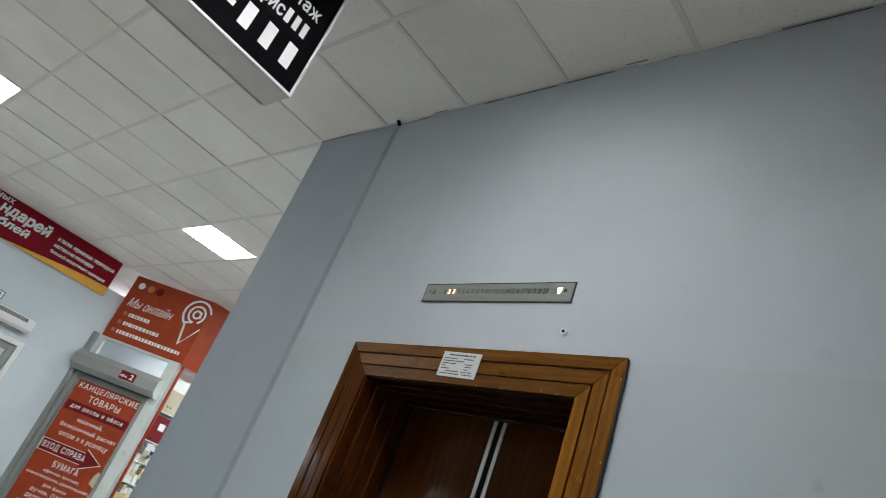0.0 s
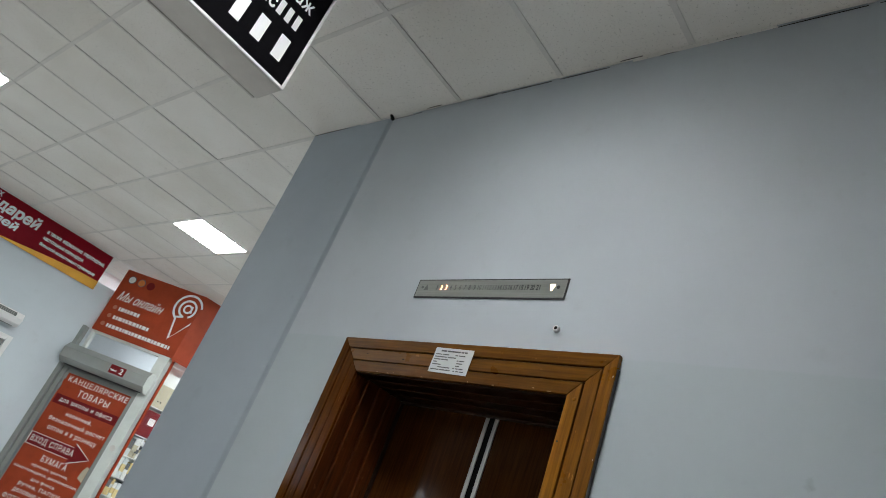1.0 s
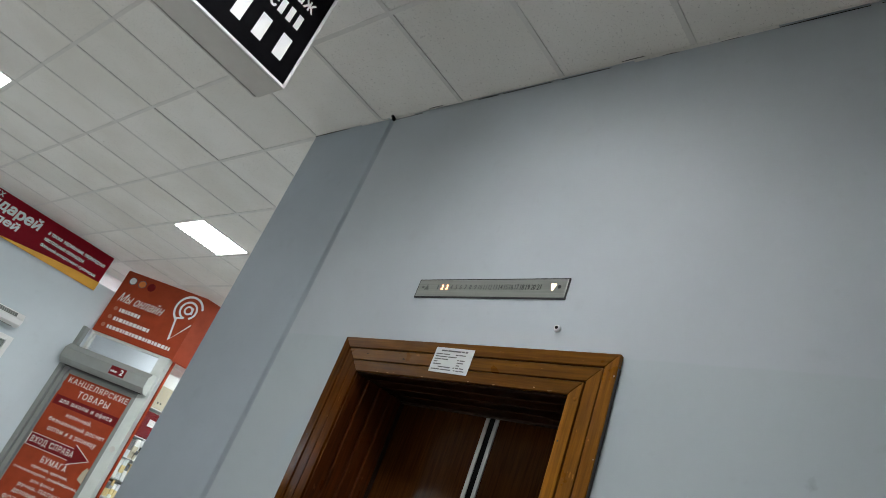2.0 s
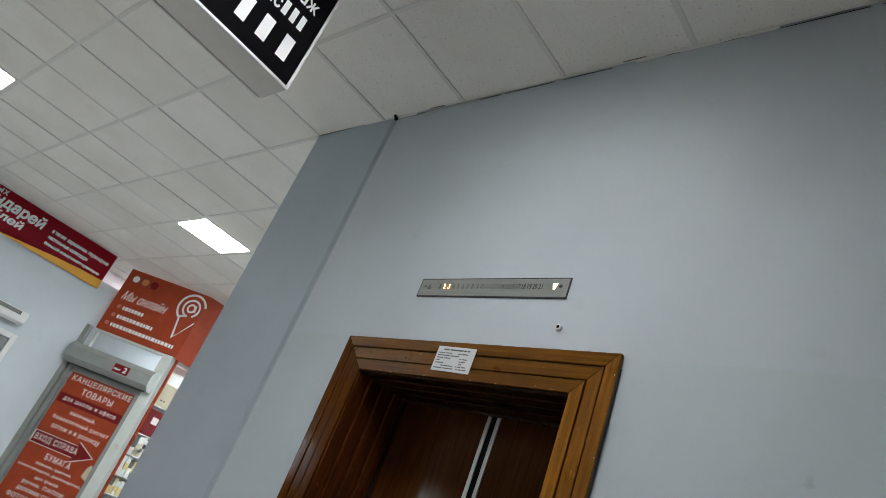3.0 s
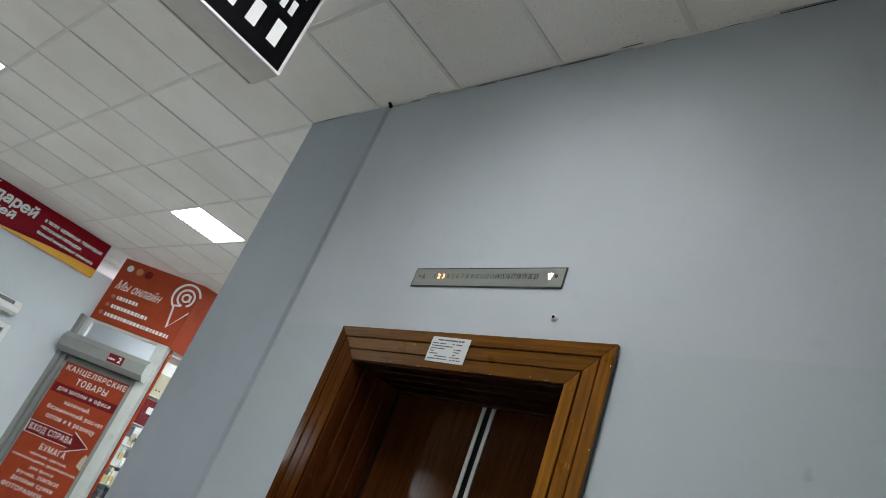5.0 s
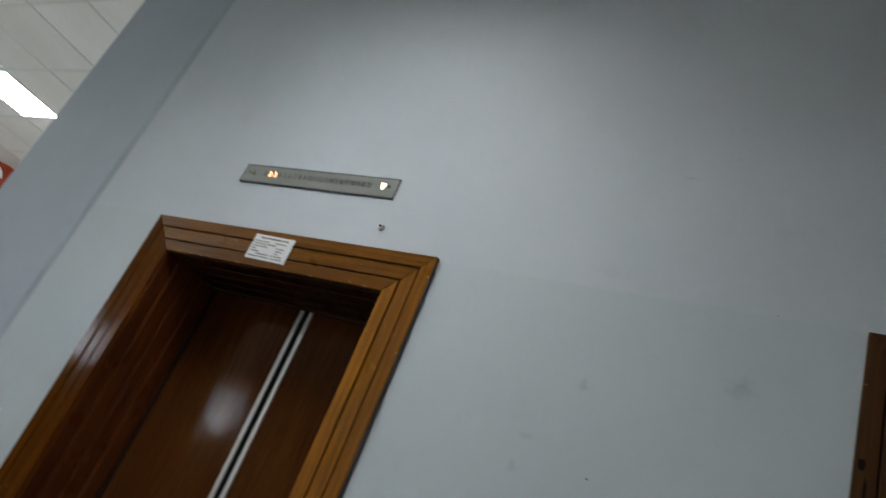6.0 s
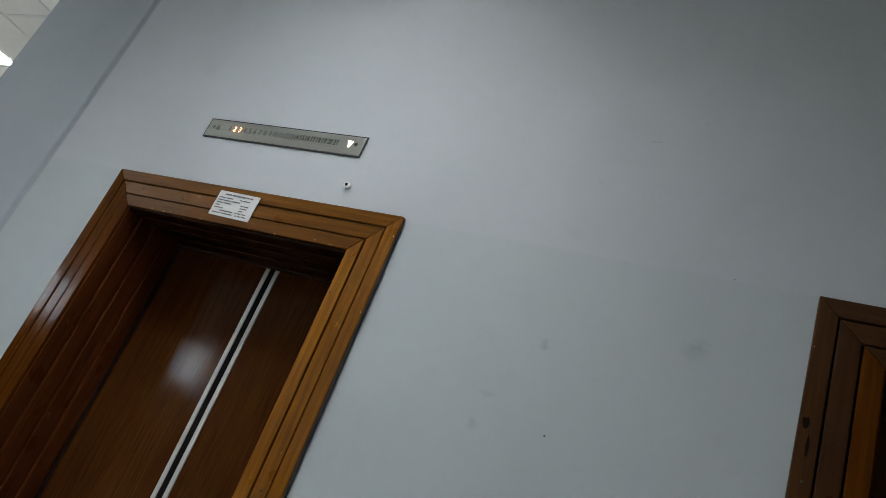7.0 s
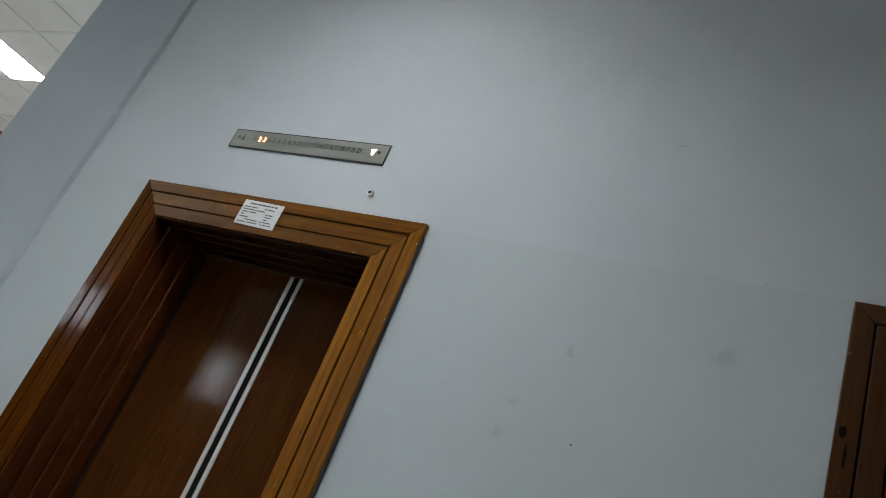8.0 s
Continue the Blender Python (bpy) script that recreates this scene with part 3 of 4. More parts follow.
# ---------------------------------------------------------------- things on the lift wall
def build_indicator():
    t = thing("floor_indicator", pose(1.448, 0, 2.524), "brushed steel lift floor indicator plate with etched numbers", "lift indicator")
    w, h, y = 0.714, 0.076, -0.006
    part("plate", soft_box(0, w, y, 0.0, 0, h, 0.003), M_STEEL, t)
    part("gasket", hard_box(-0.0035, w + 0.0045, -0.0045, -0.0005, -0.005, h + 0.0035), M_DARK, t, "dark gasket line round the plate")
    f = y - 0.0004
    for k in range(1, 22):
        wide = {1: 0.0045, 11: 0.0135}.get(k, 0.0100 if k < 10 else 0.0164)
        mat = M_LIT_NUMBER if k in (2, 3) else (M_FAINT if k < 14 else M_ETCH)
        letters(str(k), wide, 0.0215, mat, t, Matrix.Translation((0.112 + 0.0244 * (k - 1) - wide / 2, f, 0.031)) @ FACE_Y, name="floor_number",
                bold=0.03 if k == 2 else 0.0)
    part("down_arrow", prism([(0.648, 0.055), (0.670, 0.055), (0.661, 0.029), (0.656, 0.029)], "y", f - 0.0006, f), M_LIT_ARROW, t, "lit warm white down arrow")
    part("up_arrow", prism([(0.040, 0.030), (0.064, 0.030), (0.052, 0.056)], "y", f - 0.0004, f), M_FAINT, t, "unlit grey up arrow")
    part("fixing_screw", disc(0.030, 0.042, 0.006, f - 0.001, f, 16), M_FAINT, t)
    part("fixing_screw", disc(0.684, 0.043, 0.007, f - 0.001, f, 16), M_ETCH, t)


def build_key_switch():
    t = thing("key_switch", pose(2.175, 0, 2.405), "small round white plastic key switch on the wall", "switch")
    bm = disc(0, 0, 0.0118, -0.0135, 0.0, 28, 0.003)
    part("collar", bm, M_PVC, t)
    part("key_hole", disc(0.0, 0.001, 0.0058, -0.0145, -0.0130, 20), M_RUBBER, t, "dark key hole")


def build_notice():
    t = thing("notice", pose(1.697, -0.0232, 2.199, 0, 0.9, 0), "white printed lift data notice stuck on the casing", "notice")
    w, h = 0.183, 0.098
    part("sheet", soft_box(0, w, -0.0012, 0, 0, h, 0.0005, 1), M_PAPER, t)
    rows = [(0.030, 0.083, (0.028, 0.062, 0.012, 0.012), 0.0065), (0.010, 0.070, (0.030, 0.030), 0.0045), (0.105, 0.070, (0.012, 0.030), 0.0045),
            (0.010, 0.060, (0.058, 0.040), 0.0045), (0.010, 0.050, (0.030, 0.032), 0.0045), (0.120, 0.050, (0.008, 0.022), 0.0045),
            (0.010, 0.040, (0.018,), 0.0045), (0.122, 0.040, (0.028,), 0.0045), (0.010, 0.030, (0.040,), 0.0045), (0.122, 0.030, (0.016,), 0.0045),
            (0.040, 0.020, (0.058,), 0.0045), (0.112, 0.020, (0.008, 0.014, 0.018), 0.0045), (0.010, 0.010, (0.040, 0.050), 0.0045), (0.118, 0.010, (0.008, 0.014, 0.018), 0.0045)]
    for x, z, ls, hh in rows:
        bars(ls, 0.004, hh * 0.8, M_INK, t, Matrix.Translation((x, -0.0013, z)) @ FACE_Y)


def build_wall_bits():
    t = thing("cable_stub", pose(0.712, -0.012, H - 0.004), "short black cable end poking out under the ceiling", "cable")
    bm = disc(0, 0, 0.006, -0.020, 0.016, 12, 0.002)
    box(bm, -0.010, 0.003, -0.018, 0.0, 0.004, 0.020)
    box(bm, 0.001, 0.012, -0.014, 0.004, -0.020, -0.002)
    part("sheath", bm, M_RUBBER, t)
    for x, z, r in ((3.041, 1.815, 0.0024), (3.382, 2.323, 0.0014)):
        n = thing("nail", pose(x, 0, z), "small dark nail head in the painted wall", "nail", "nails in the wall")
        part("head", disc(0, 0, r, -0.0015, 0.001, 12), M_ETCH, n)


# ---------------------------------------------------------------- hanging sign
def build_hanging_sign():
    """Box sign under the ceiling; the black face looks along +x."""
    x0, x1, y1, z0, z1 = 1.075, 1.250, -0.857, 2.933, 3.60
    y0 = y1 - 1.7
    t = thing("hanging_sign", pose(0, 0, 0), "black and white box sign hanging from the ceiling", "sign")
    part("housing", soft_box(x0, x1 - 0.004, y0, y1, z0, z1, 0.004), M_SHEET, t, "grey sheet-metal sign housing")
    part("side_rail", soft_box(x0 - 0.012, x0, y0, y1 - 0.01, z0 - 0.004, z0 + 0.02, 0.003), M_SHEET, t)
    part("face", hard_box(x1 - 0.003, x1 + 0.002, y0 + 0.01, y1 - 0.012, z0 + 0.012, z1 - 0.012), M_BLACK, t, "glossy black sign face")
    for a in ((y0, y1, z0, z0 + 0.012), (y0, y1, z1 - 0.012, z1), (y0, y0 + 0.010, z0 + 0.012, z1 - 0.012), (y1 - 0.012, y1, z0 + 0.012, z1 - 0.012)):
        part("edge_trim", soft_box(x1 - 0.003, x1 + 0.006, *a, 0.002), M_PVC, t, "white edge trim")
    for y in (y1 - 0.25, y0 + 0.25):
        part("hanger_rod", disc(0, 0, 0.004, 0, H - z1 + 0.01, 10), M_SHEET, t).matrix_basis = pose((x0 + x1) / 2, y, z1, 90, 0, 0)
    f = x1 + 0.0022
    at = lambda y, z: Matrix.Translation((f, y, z)) @ FACE_X
    # telephone number: plain bars
    for y, w in ((y1 - 0.116, 0.046), (y1 - 0.220, 0.046), (y1 - 0.320, 0.046), (y1 - 0.490, 0.046), (y1 - 0.585, 0.046), (y1 - 0.685, 0.046)):
        bars((w,), 0, 0.108, M_LETTER, t, at(y, z0 + 0.082))
    bars((0.042,), 0, 0.026, M_LETTER, t, at(y1 - 0.400, z0 + 0.118))
    letters("офис", 0.150, 0.085, M_LETTER, t, at(y1 - 0.345, z0 + 0.222))
    bars((0.024, 0.024, 0.024), 0.018, 0.066, M_LETTER, t, at(y1 - 0.185, z0 + 0.240))
    letters("этаж", 0.155, 0.050, M_LETTER, t, at(y1 - 0.215, z0 + 0.345))
    bars((0.02,), 0.0, 0.07, M_LETTER, t, at(y1 - 0.26, z0 + 0.345))
    bars((0.10, 0.10), 0.02, 0.020, M_LETTER, t, at(y1 - 0.335, z0 + 0.455))
    bars((0.10, 0.09, 0.05), 0.03, 0.075, M_LETTER, t, at(y1 - 0.395, z0 + 0.515))


# ---------------------------------------------------------------- lamps
def build_lamp(x, y, mat, up=0.0):
    t = thing("ceiling_light", pose(x, y, H), "square recessed fluorescent ceiling light, lit white", "ceiling light", "ceiling lights")
    bm = bmesh.new()
    r, w = 0.289, 0.014
    for a in ((-r, r, -r, -r + w), (-r, r, r - w, r), (-r, -r + w, -r + w, r - w), (r - w, r, -r + w, r - w)):
        box(bm, *a, -0.001, 0.05 + up)
    part("frame", bm, M_TBAR, t, "white enamelled frame")
    n, q = 22, 0.276
    out = [(-q + 2 * q * k / n, up - 0.007 if k % 2 else up + 0.006) for k in range(n + 1)] + [(q, up + 0.03), (-q, up + 0.03)]
    part("diffuser", prism(out, "x", -q, q), mat, t, "glowing ribbed diffuser")
    bm = box(bmesh.new(), -r, r, -r, r, 0.055 + up, 0.07 + up)
    part("housing", bm, M_TBAR, t)


# ---------------------------------------------------------------- shop front
def build_banner():
    t = thing("banner", pose(XW + 0.02, 1.10, 3.18), "red and yellow advertising banner along the top of the partition", "banner")
    L, h = 3.6, 0.47
    n = 34
    bm = bmesh.new()
    rows = [[bm.verts.new((0.006 * math.sin(k * 0.9), -L + L * k / n, z)) for z in (0.0, h)] for k in range(n + 1)]
    for a, b in zip(rows, rows[1:]):
        bm.faces.new((a[0], b[0], b[1], a[1]))
    bmesh.ops.solidify(bm, geom=bm.faces[:], thickness=0.004)
    part("cloth", bm, M_RED, t, "crimson banner cloth")
    # golden wedge along the lower edge
    out = [(-1.32, 0.0), (0.0, 0.0), (0.0, 0.115), (-0.3, 0.105), (-0.6, 0.080), (-0.95, 0.040)]
    part("golden_stripe", prism(out, "x", 0.008, 0.0105), M_YELLOW, t, "golden swoosh")
    at = lambda y, z: Matrix.Translation((0.0085, y, z)) @ FACE_X
    letters("ндарей", 0.59, 0.175, M_LETTER, t, at(-1.49, 0.228), shear=0.1, bold=0.045)
    letters("рублей", 0.54, 0.125, M_LETTER, t, at(-1.62, 0.105), shear=0.1, bold=0.045)
    letters("ных", 0.2, 0.06, M_LETTER, t, at(-1.60, 0.39))
    letters("а также: карманные, перекидные,", 0.76, 0.055, M_LETTER, t, at(-0.80, 0.285), bold=0.045)
    letters("настольные календари,", 0.52, 0.052, M_LETTER, t, at(-0.80, 0.205), bold=0.045)
    letters("большой ассортимент сувениров", 0.72, 0.052, M_LETTER, t, at(-0.80, 0.130), bold=0.045)


def build_partition_door():
    t = thing("door_1", pose(XW, -0.36, 0), "grey door in a white frame in the shop partition", "door", "", "structure")
    w, h = 0.96, 2.225
    for a in ((-0.06, 0.0, 0, h + 0.06), (w, w + 0.06, 0, h + 0.06), (0.0, w, h, h + 0.06)):
        part("frame", soft_box(-0.08, 0.018, *a, 0.004), M_PVC, t, "white door frame")
    for a in ((0.004, 0.075, 0.01, h - 0.004), (w - 0.075, w - 0.004, 0.01, h - 0.004), (0.075, w - 0.075, h - 0.08, h - 0.004), (0.075, w - 0.075, 0.01, 0.2), (0.075, w - 0.075, 0.95, 1.03)):
        part("stile", soft_box(-0.05, -0.008, *a, 0.004), M_GREY, t)
    part("pane", hard_box(-0.034, -0.026, 0.075, w - 0.075, 0.2, h - 0.08), M_POST, t, "pale door panel")


def build_air_curtain():
    t = thing("air_curtain", pose(XW, -0.42, 2.385), "white wall-mounted air curtain over the door", "air curtain")
    L = 1.02
    out = [(0.0, 0.0), (0.10, 0.0), (0.15, 0.03), (0.165, 0.09), (0.13, 0.155), (0.0, 0.165)]
    part("body", prism([(a, b) for a, b in out], "y", 0, L, 0.006), M_PVC, t)
    part("intake_recess", prism([(0.1425, 0.142), (0.1665, 0.099), (0.1685, 0.100), (0.1445, 0.143)], "y", 0.06, L - 0.09), M_INTAKE, t, "grey intake slot")
    for k in range(36):
        y = 0.07 + k * 0.0235
        part("grille_slat", prism([(0.1430, 0.1425), (0.1672, 0.0992), (0.1705, 0.101), (0.1463, 0.1443)], "y", y, y + 0.010), M_GREY, t)
    part("outlet", hard_box(0.03, 0.09, 0.05, L - 0.05, -0.004, 0.004), M_GREY, t, "grey outlet slot")


def build_plate():
    t = thing("door_plate", pose(XW, -0.02, 2.60), "small white plate with black lettering over the door", "sign")
    part("plate", soft_box(0, 0.004, 0, 0.20, 0, 0.09, 0.001), M_BLACK, t)
    part("field", hard_box(0.004, 0.0048, 0.008, 0.192, 0.008, 0.082), M_WHITE, t)
    bars((0.03, 0.03, 0.03), 0.015, 0.045, M_INK, t, Matrix.Translation((0.0049, 0.045, 0.022)) @ FACE_X)


def build_shop_door():
    t = thing("shop_door", SHOP, "orange stationery shop door plastered with adverts under a grey roller shutter", "shop door")
    door = part("door_leaf", soft_box(0.065, 0.965, 0.0, 0.045, 0.01, 2.26, 0.003), M_GREY, t, "grey metal door leaf")
    poster = part("poster", hard_box(0.085, 0.945, -0.004, -0.0005, 0.12, 2.20), M_ORANGE, door, "orange vinyl advert on the door")
    for s in ((-0.105, 0.0, "guide_rail"), (0.003, 0.060, "door_jamb"), (0.972, 1.010, "door_jamb"), (1.014, 1.150, "corner_post")):
        d = {"guide_rail": -0.07, "door_jamb": -0.035, "corner_post": -0.05}[s[2]]
        part(s[2], soft_box(s[0], s[1], d, 0.05, 0, 2.30 if s[2] == "door_jamb" else 2.77, 0.006), M_POST if s[2] == "corner_post" else M_GREY, t)
    part("inner_groove", hard_box(-0.001, 0.004, -0.03, 0.0, 0, 2.3), M_DARK, t)
    # shutter housing with chamfered front edges
    out = [(0.04, 2.275), (-0.13, 2.275), (-0.19, 2.33), (-0.19, 2.45), (-0.13, 2.515), (0.04, 2.515)]
    hood = part("shutter_housing", prism(out, "x", -0.03, 1.105, 0.003), M_GREY, t, "grey roller shutter housing")
    part("end_cap", prism([(a * 1.04, 2.395 + (b - 2.395) * 1.03) for a, b in out], "x", 1.106, 1.116, 0.002), M_POST, hood)
    part("shutter_slot", hard_box(0.02, 1.05, -0.10, -0.05, 2.268, 2.274), M_DARK, hood)
    plate = part("office_plate", soft_box(0.625, 0.825, -0.194, -0.1905, 2.345, 2.445, 0.001), M_MAROON, t, "maroon office plate")
    letters("офис", 0.085, 0.036, M_LETTER, plate, Matrix.Translation((0.636, -0.1945, 2.366)) @ FACE_Y)
    letters("2", 0.045, 0.064, M_LETTER, plate, Matrix.Translation((0.755, -0.1945, 2.366)) @ FACE_Y)
    # transom light over the shutter
    for a in ((0.06, 0.10, 2.515, 2.765), (1.05, 1.012, 2.515, 2.765)):
        part("transom_post", soft_box(min(a[:2]), max(a[:2]), -0.03, 0.03, a[2], a[3], 0.003), M_POST, t)
    part("transom_rail", soft_box(0.10, 1.012, -0.03, 0.03, 2.735, 2.765, 0.003), M_POST, t)
    pane = part("transom_pane", hard_box(0.10, 1.012, 0.0, 0.005, 2.515, 2.735), M_GLASS, t, "clear transom pane")
    pane.visible_shadow = False
    at = lambda s, z, d=-0.0048: Matrix.Translation((s, d, z)) @ FACE_Y
    letters("КАНЦЕЛЯРСКИЕ", 0.80, 0.082, M_LETTER, poster, at(0.135, 2.095), spacing=1.22, bold=0.008)
    letters("ТОВАРЫ", 0.42, 0.078, M_LETTER, poster, at(0.335, 1.985), spacing=1.22, bold=0.008)
    for z in (1.98, 2.12):
        part("hinge", soft_box(0.058, 0.094, -0.016, 0.0, z, z + 0.075, 0.003), M_GREY, door, "grey metal hinge")
    # The shade below the housing is put into the lintel's darker grey.
    part("lintel", soft_box(0.003, 1.010, -0.030, 0.05, 2.262, 2.30, 0.003), M_INTAKE, t, "lintel darkened for the shade under the housing")
    part("torn_patch", prism([(0.875, 1.20), (0.945, 1.17), (0.945, 1.33), (0.915, 1.345), (0.885, 1.29)], "y", -0.0048, -0.0042), M_BEIGE, poster, "torn spot where the vinyl has peeled")
    part("glue_spot", disc(1.085, 1.615, 0.035, -0.0512, -0.0495, 14), M_SHEET, t, "grey glue residue on the post")
    band = part("maroon_band", hard_box(0.105, 0.945, -0.0055, -0.0043, 1.835, 1.945), M_MAROON, poster)
    letters("для школы и офиса", 0.70, 0.066, M_LETTER, poster, at(0.175, 1.858, -0.006), spacing=1.22, bold=0.008)
    letters("наличный,", 0.34, 0.060, M_LETTER, poster, at(0.35, 1.738), spacing=1.22, bold=0.008)
    letters("безналичный расчет", 0.74, 0.064, M_LETTER, poster, at(0.18, 1.638), spacing=1.22, bold=0.008)
    letters("оптом и в розницу", 0.64, 0.060, M_LETTER, poster, at(0.23, 1.535), spacing=1.22, bold=0.008)
    arrow = [(0.10, 1.34), (0.655, 1.34), (0.655, 1.295), (0.885, 1.405), (0.655, 1.515), (0.655, 1.47), (0.10, 1.47)]
    part("arrow_outline", prism([(0.4925 + (a - 0.4925) * 1.03, 1.405 + (b - 1.405) * 1.08) for a, b in arrow], "y", -0.0054, -0.0043), M_LETTER, poster, "white arrow outline")
    part("arrow", prism(arrow, "y", -0.0062, -0.0050), M_MAROON, poster, "maroon arrow")
    letters("ВХОД СПРАВА", 0.56, 0.085, M_LETTER, poster, at(0.125, 1.362, -0.0066), spacing=1.22, bold=0.008)
    letters("БУМАГА", 0.33, 0.070, M_LETTER, poster, at(0.375, 1.215), spacing=1.22, bold=0.008)
    for body, w, s, z, h in (("офисная, цветная,", 0.47, 0.31, 1.135, 0.044), ("самоклеящаяся, дизайнерская,", 0.82, 0.125, 1.070, 0.044),
                             ("для факса", 0.30, 0.40, 0.995, 0.044), ("ручки, ПАПКИ", 0.52, 0.29, 0.915, 0.056), ("деловые сумки", 0.52, 0.27, 0.835, 0.056),
                             ("ФОТОРАМКИ", 0.50, 0.20, 0.755, 0.056)):
        letters(body, w, h, M_LETTER, poster, at(s, z), spacing=1.15, bold=0.002)


def build_fascia():
    t = thing("shop_fascia", SHOP, "orange box fascia with contact lines above the shop door", "shop sign")
    z0, z1, d = 2.765, 3.61, -0.060
    k = (math.sin(radians(38)), math.cos(radians(38)))          # the hall's +y in the door's own frame
    e = (1.185, d)
    f = (e[0] + 0.9 * k[0], e[1] + 0.9 * k[1])
    part("front_panel", soft_box(0.06, 1.185, d, d + 0.03, z0, z1, 0.003), M_ORANGE, t)
    part("side_panel", prism([(e[0] + 0.001, e[1] + 0.002), (f[0], f[1]), (f[0] - 0.03 * k[1], f[1] + 0.03 * k[0]), (e[0] - 0.03 * k[1], e[1] + 0.03)], "z", z0 - 0.015, z1), M_ORANGE, t)
    part("stiffener", prism([(0.07, d + 0.03), (1.15, d + 0.03), (1.15, d + 0.06), (0.07, d + 0.06)], "z", z1 - 0.03, z1 - 0.01), M_PVC, t)
    at = lambda s, z: Matrix.Translation((s, d - 0.0006, z)) @ FACE_Y
    for s, m, rim in ((0.185, M_LETTER, M_INK), (0.318, M_AMBER, M_INK), (0.448, M_MAROON, M_MAROON)):
        part("dot", disc(s, 3.495, 0.052, d - 0.001, d + 0.001, 28), rim, t)
        part("dot", disc(s, 3.495, 0.043, d - 0.002, d + 0.001, 28), m, t)
    letters("Мы онлайн", 0.63, 0.128, M_LETTER, t, at(0.135, 3.200), shear=0.35, bold=0.004)
    for s, z, ls, h in ((0.235, 3.072, (0.30,), 0.070), (0.225, 2.955, (0.20, 0.31), 0.068), (0.205, 2.840, (0.27, 0.62), 0.066)):
        part("bullet", disc(s - 0.055, z + 0.030, 0.027, d - 0.0012, d + 0.001, 20), M_SALMON, t)
        # contact names: rows of letter-wide bars
        n = round(sum(ls) / 0.045)
        uneven = [(0.6, 1.15, 0.9, 1.3, 0.8, 1.1, 0.7)[(k * 3 + n) % 7] for k in range(n)]
        size = (sum(ls) - 0.012 * n) / sum(uneven)
        bars([u * size for u in uneven], 0.012, h * 0.68, M_LETTER, t, at(s, z + h * 0.05))
    # round speech-bubble emblem, open spiral with a tail
    def ring(r, w, a0, a1, n=40):
        bm = bmesh.new()
        cx, cz = 1.042, 3.385
        prev = None
        for i in range(n + 1):
            a = radians(a0 + (a1 - a0) * i / n)
            now = [bm.verts.new((cx + q * math.cos(a), d - y, cz + q * math.sin(a) * 1.05)) for q in (r - w / 2, r + w / 2) for y in (0.0, 0.0016)]
            if prev:
                bm.faces.new((prev[1], prev[3], now[3], now[1]))
                bm.faces.new((prev[0], prev[1], now[1], now[0]))
                bm.faces.new((prev[3], prev[2], now[2], now[3]))
            prev = now
        bmesh.ops.recalc_face_normals(bm, faces=bm.faces[:])
        return bm
    part("emblem", ring(0.172, 0.027, 18, 236), M_LETTER, t)
    part("emblem", ring(0.104, 0.026, -62, 268), M_LETTER, t)
    part("emblem", ring(0.046, 0.024, 0, 360, 24), M_LETTER, t)
    for a, b in ((((0.936, 3.250), (0.958, 3.262)), ((0.990, 2.955), (1.008, 2.992))),
                 (((1.004, 2.986), (0.990, 2.955)), ((1.168, 3.205), (1.168, 3.238))),
                 (((0.938, 3.236), (0.938, 3.260)), ((1.030, 3.262), (1.030, 3.288))),
                 (((1.086, 3.345), (1.110, 3.345)), ((1.100, 3.435), (1.076, 3.435)))):
        part("emblem", prism([a[0], a[1], b[1], b[0]], "y", d - 0.0016, d + 0.001), M_LETTER, t)


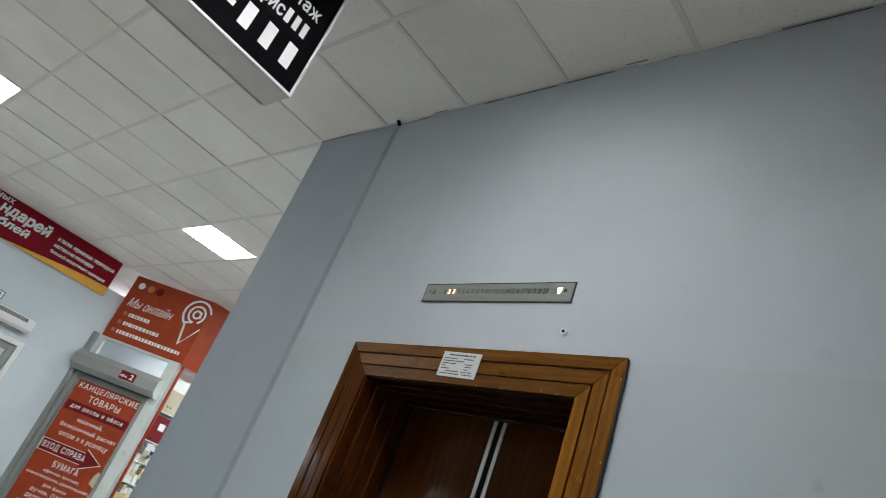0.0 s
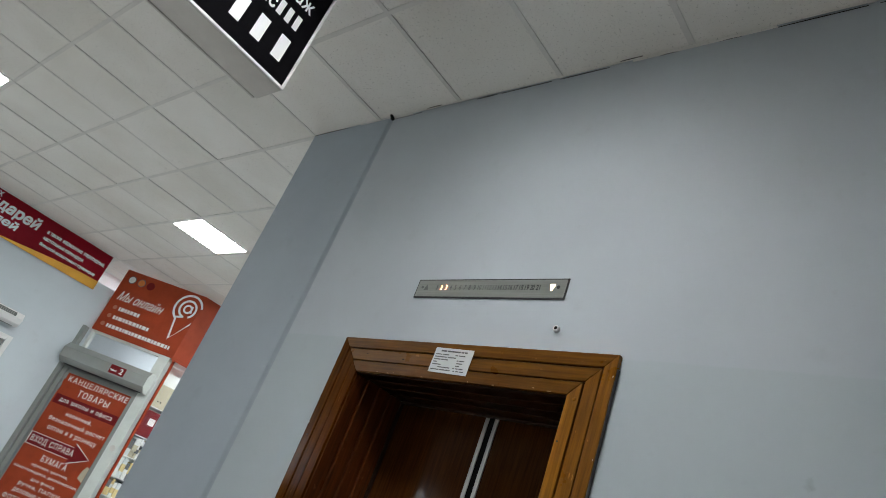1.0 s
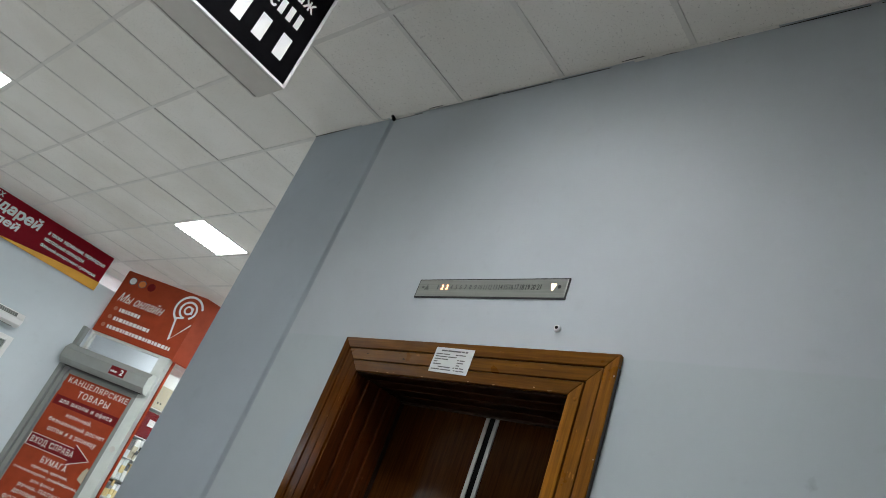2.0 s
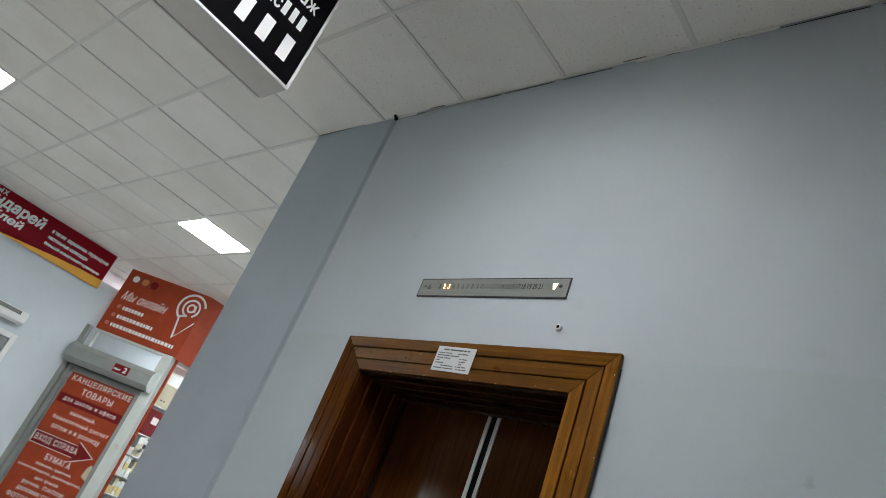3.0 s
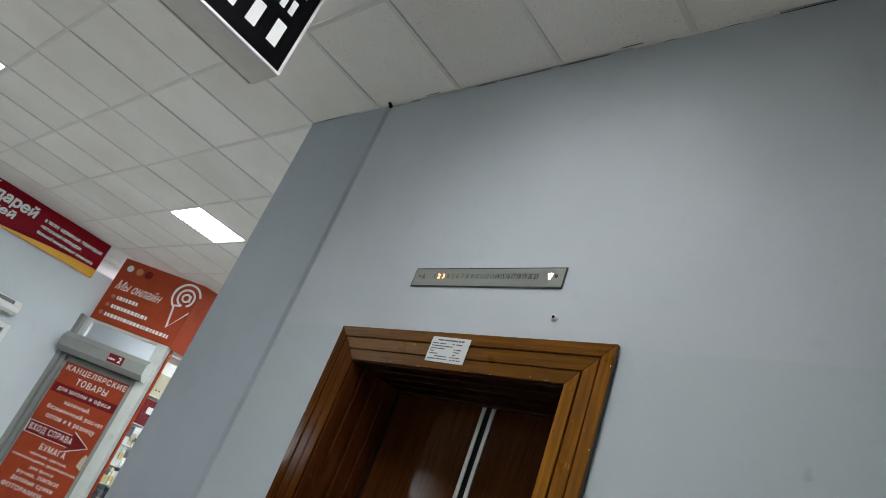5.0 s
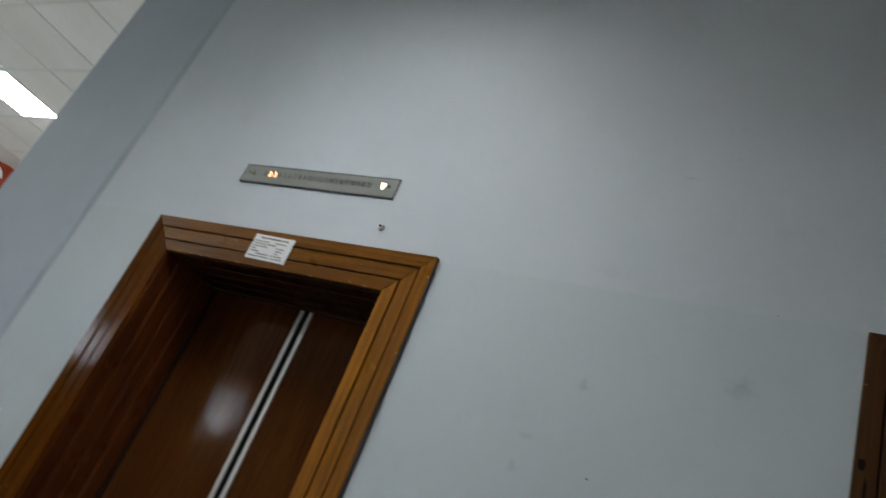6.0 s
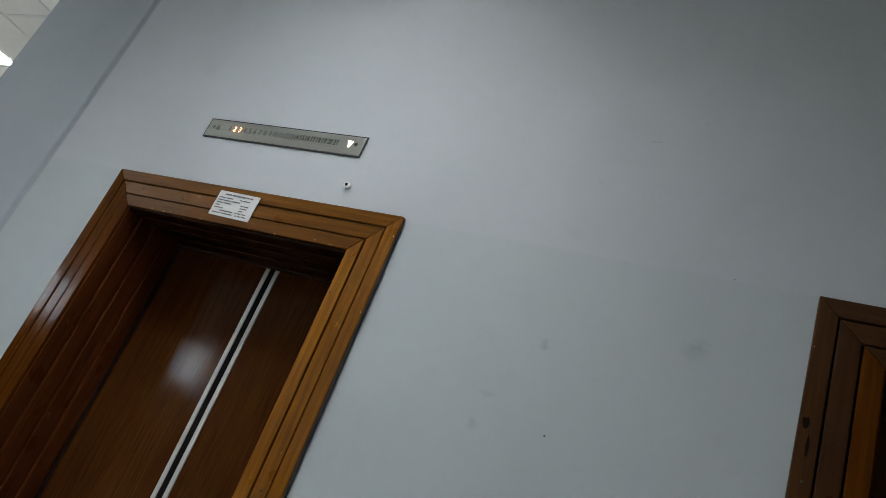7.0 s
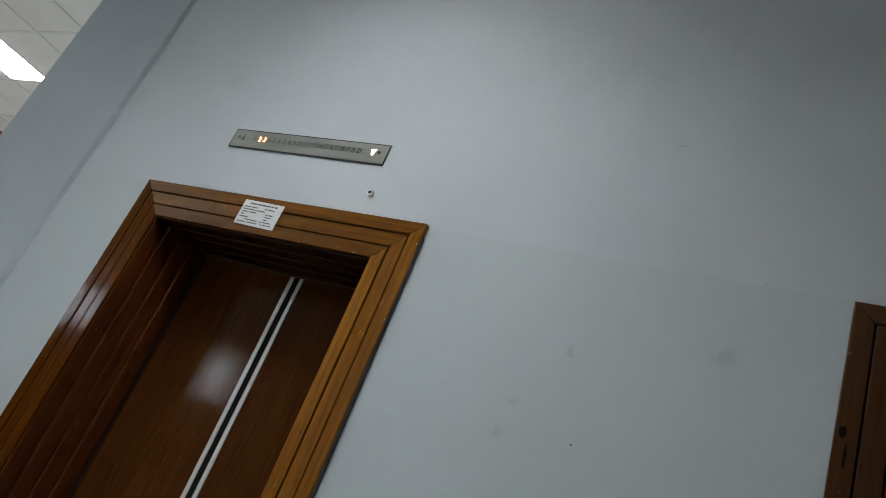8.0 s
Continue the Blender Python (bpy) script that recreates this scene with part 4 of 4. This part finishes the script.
def build_display():
    """Shop window returning along the hall beside the corner post, full of stationery."""
    x, y0, y1 = -4.50, 2.09, 3.6
    t = thing("display_case", pose(x, y0, 0), "shop window case with white shelves beside the corner post", "display case")
    part("edge_post", soft_box(-0.03, 0.0, -0.012, 0.014, 0, 2.77, 0.003), M_ORANGE, t, "orange edge post")
    part("back_panel", hard_box(-0.42, -0.40, 0.015, y1 - y0, 0, 2.77), M_WHITE, t)
    part("head_rail", soft_box(-0.05, 0.0, 0.016, y1 - y0, 2.70, 2.77, 0.003), M_PVC, t)
    for z in (0.55, 0.85, 1.15, 1.36, 1.60, 1.85, 2.20):
        part("shelf", soft_box(-0.40, -0.02, 0.016, y1 - y0, z - 0.012, z, 0.002), M_WHITE, t)
    rng = random.Random(11)
    goods = [("wall_board", 0.022, 0.33, 2.201, 2.47, M_BEIGE, -0.03), ("white_carton", 0.03, 0.30, 2.471, 2.62, M_WHITE, -0.05)]
    for name, a, b, z0, z1, m, fx in goods:
        g = thing(name, pose(x, y0, z0), "beige board with two holes standing on a shelf" if m is M_BEIGE else "white carton on the top shelf", "box", "goods in the window")
        part("body", soft_box(fx - 0.12, fx, a, b, 0, z1 - z0, 0.004), m, g)
        if m is M_BEIGE:
            for yy in (0.07, 0.11):
                part("hole", hard_box(fx, fx + 0.0015, yy, yy + 0.016, 0.06, 0.078), M_RUBBER, g)
    g = thing("red_box", pose(x, y0, 1.85), "dark red box with a white label on a shelf", "box", "goods in the window")
    part("body", soft_box(-0.16, -0.03, 0.025, 0.36, 0, 0.30, 0.012), M_MAROON, g)
    part("label", hard_box(-0.03, -0.0285, 0.10, 0.18, 0.14, 0.22), M_WHITE, g)
    kinds = [("carton", M_WHITE, "white paper carton on a shelf"), ("folder_stack", M_NAVY, "dark blue folders stacked on a shelf"),
             ("card_pack", M_CREAM, "cream and gold card pack on a shelf"), ("note_pad", M_BEIGE, "beige note pad on a shelf"),
             ("pen_box", M_INK, "black pen box on a shelf"), ("label_roll", M_PAPER, "white label roll on a shelf")]
    for zs, top in ((1.60, 0.21), (1.36, 0.20), (1.15, 0.17), (0.85, 0.24)):
        y = 0.020
        while y < 0.45:
            name, m, lab = kinds[rng.choice((0, 1, 4, 5, 3, 0))] if zs > 1.2 else kinds[rng.choice((0, 2, 2, 3, 5, 4))]
            w, z = rng.uniform(0.03, 0.07), 0.0
            while z < top - 0.04:
                h = rng.uniform(0.03, 0.09)
                g = thing(name, pose(x, y0 + y, zs + z), lab, "stationery", "goods in the window")
                part("body", soft_box(-0.03 - rng.uniform(0.1, 0.2), -0.02 - rng.uniform(0, 0.03), 0, w - 0.004, 0, h, 0.003), m, g)
                z += h
                name, m, lab = kinds[rng.randrange(6)]
            y += w
    pane = part("pane", hard_box(-0.012, -0.006, 0.016, y1 - y0, 0.3, 2.70), M_GLASS, t, "clear window pane")
    pane.visible_shadow = False


# ---------------------------------------------------------------- assemble
build_lift_wall()
build_room()
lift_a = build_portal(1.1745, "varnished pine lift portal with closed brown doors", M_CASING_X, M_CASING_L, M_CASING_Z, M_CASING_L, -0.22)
lift_b = build_portal(3.548, "second varnished pine lift portal, boards darkened for the light's fall-off", M_DIM_X, M_DIM_Z, M_DIM_Z, M_CASING_L, 0.52)
wear_portals(lift_a, lift_b)
build_hanging_sign()
build_banner()
build_shop_door()
build_fascia()
build_display()
build_partition_door()
build_air_curtain()
build_plate()
build_indicator()
build_key_switch()
build_notice()
build_wall_bits()
for lx, ly, power in LAMPS:
    build_lamp(lx, ly, glow("lamp_diffuser", (0.955, 0.995, 0.995), LAMP_POWER * power))
for lx, ly, power in UNSEEN_WELLS:
    build_lamp(lx, ly, glow("unseen_well_diffuser", (0.985, 0.98, 0.99), LAMP_POWER * power), 0.30)
for lx, ly in SHOP_LAMPS:
    build_lamp(lx, ly, M_SHOP_LAMP)
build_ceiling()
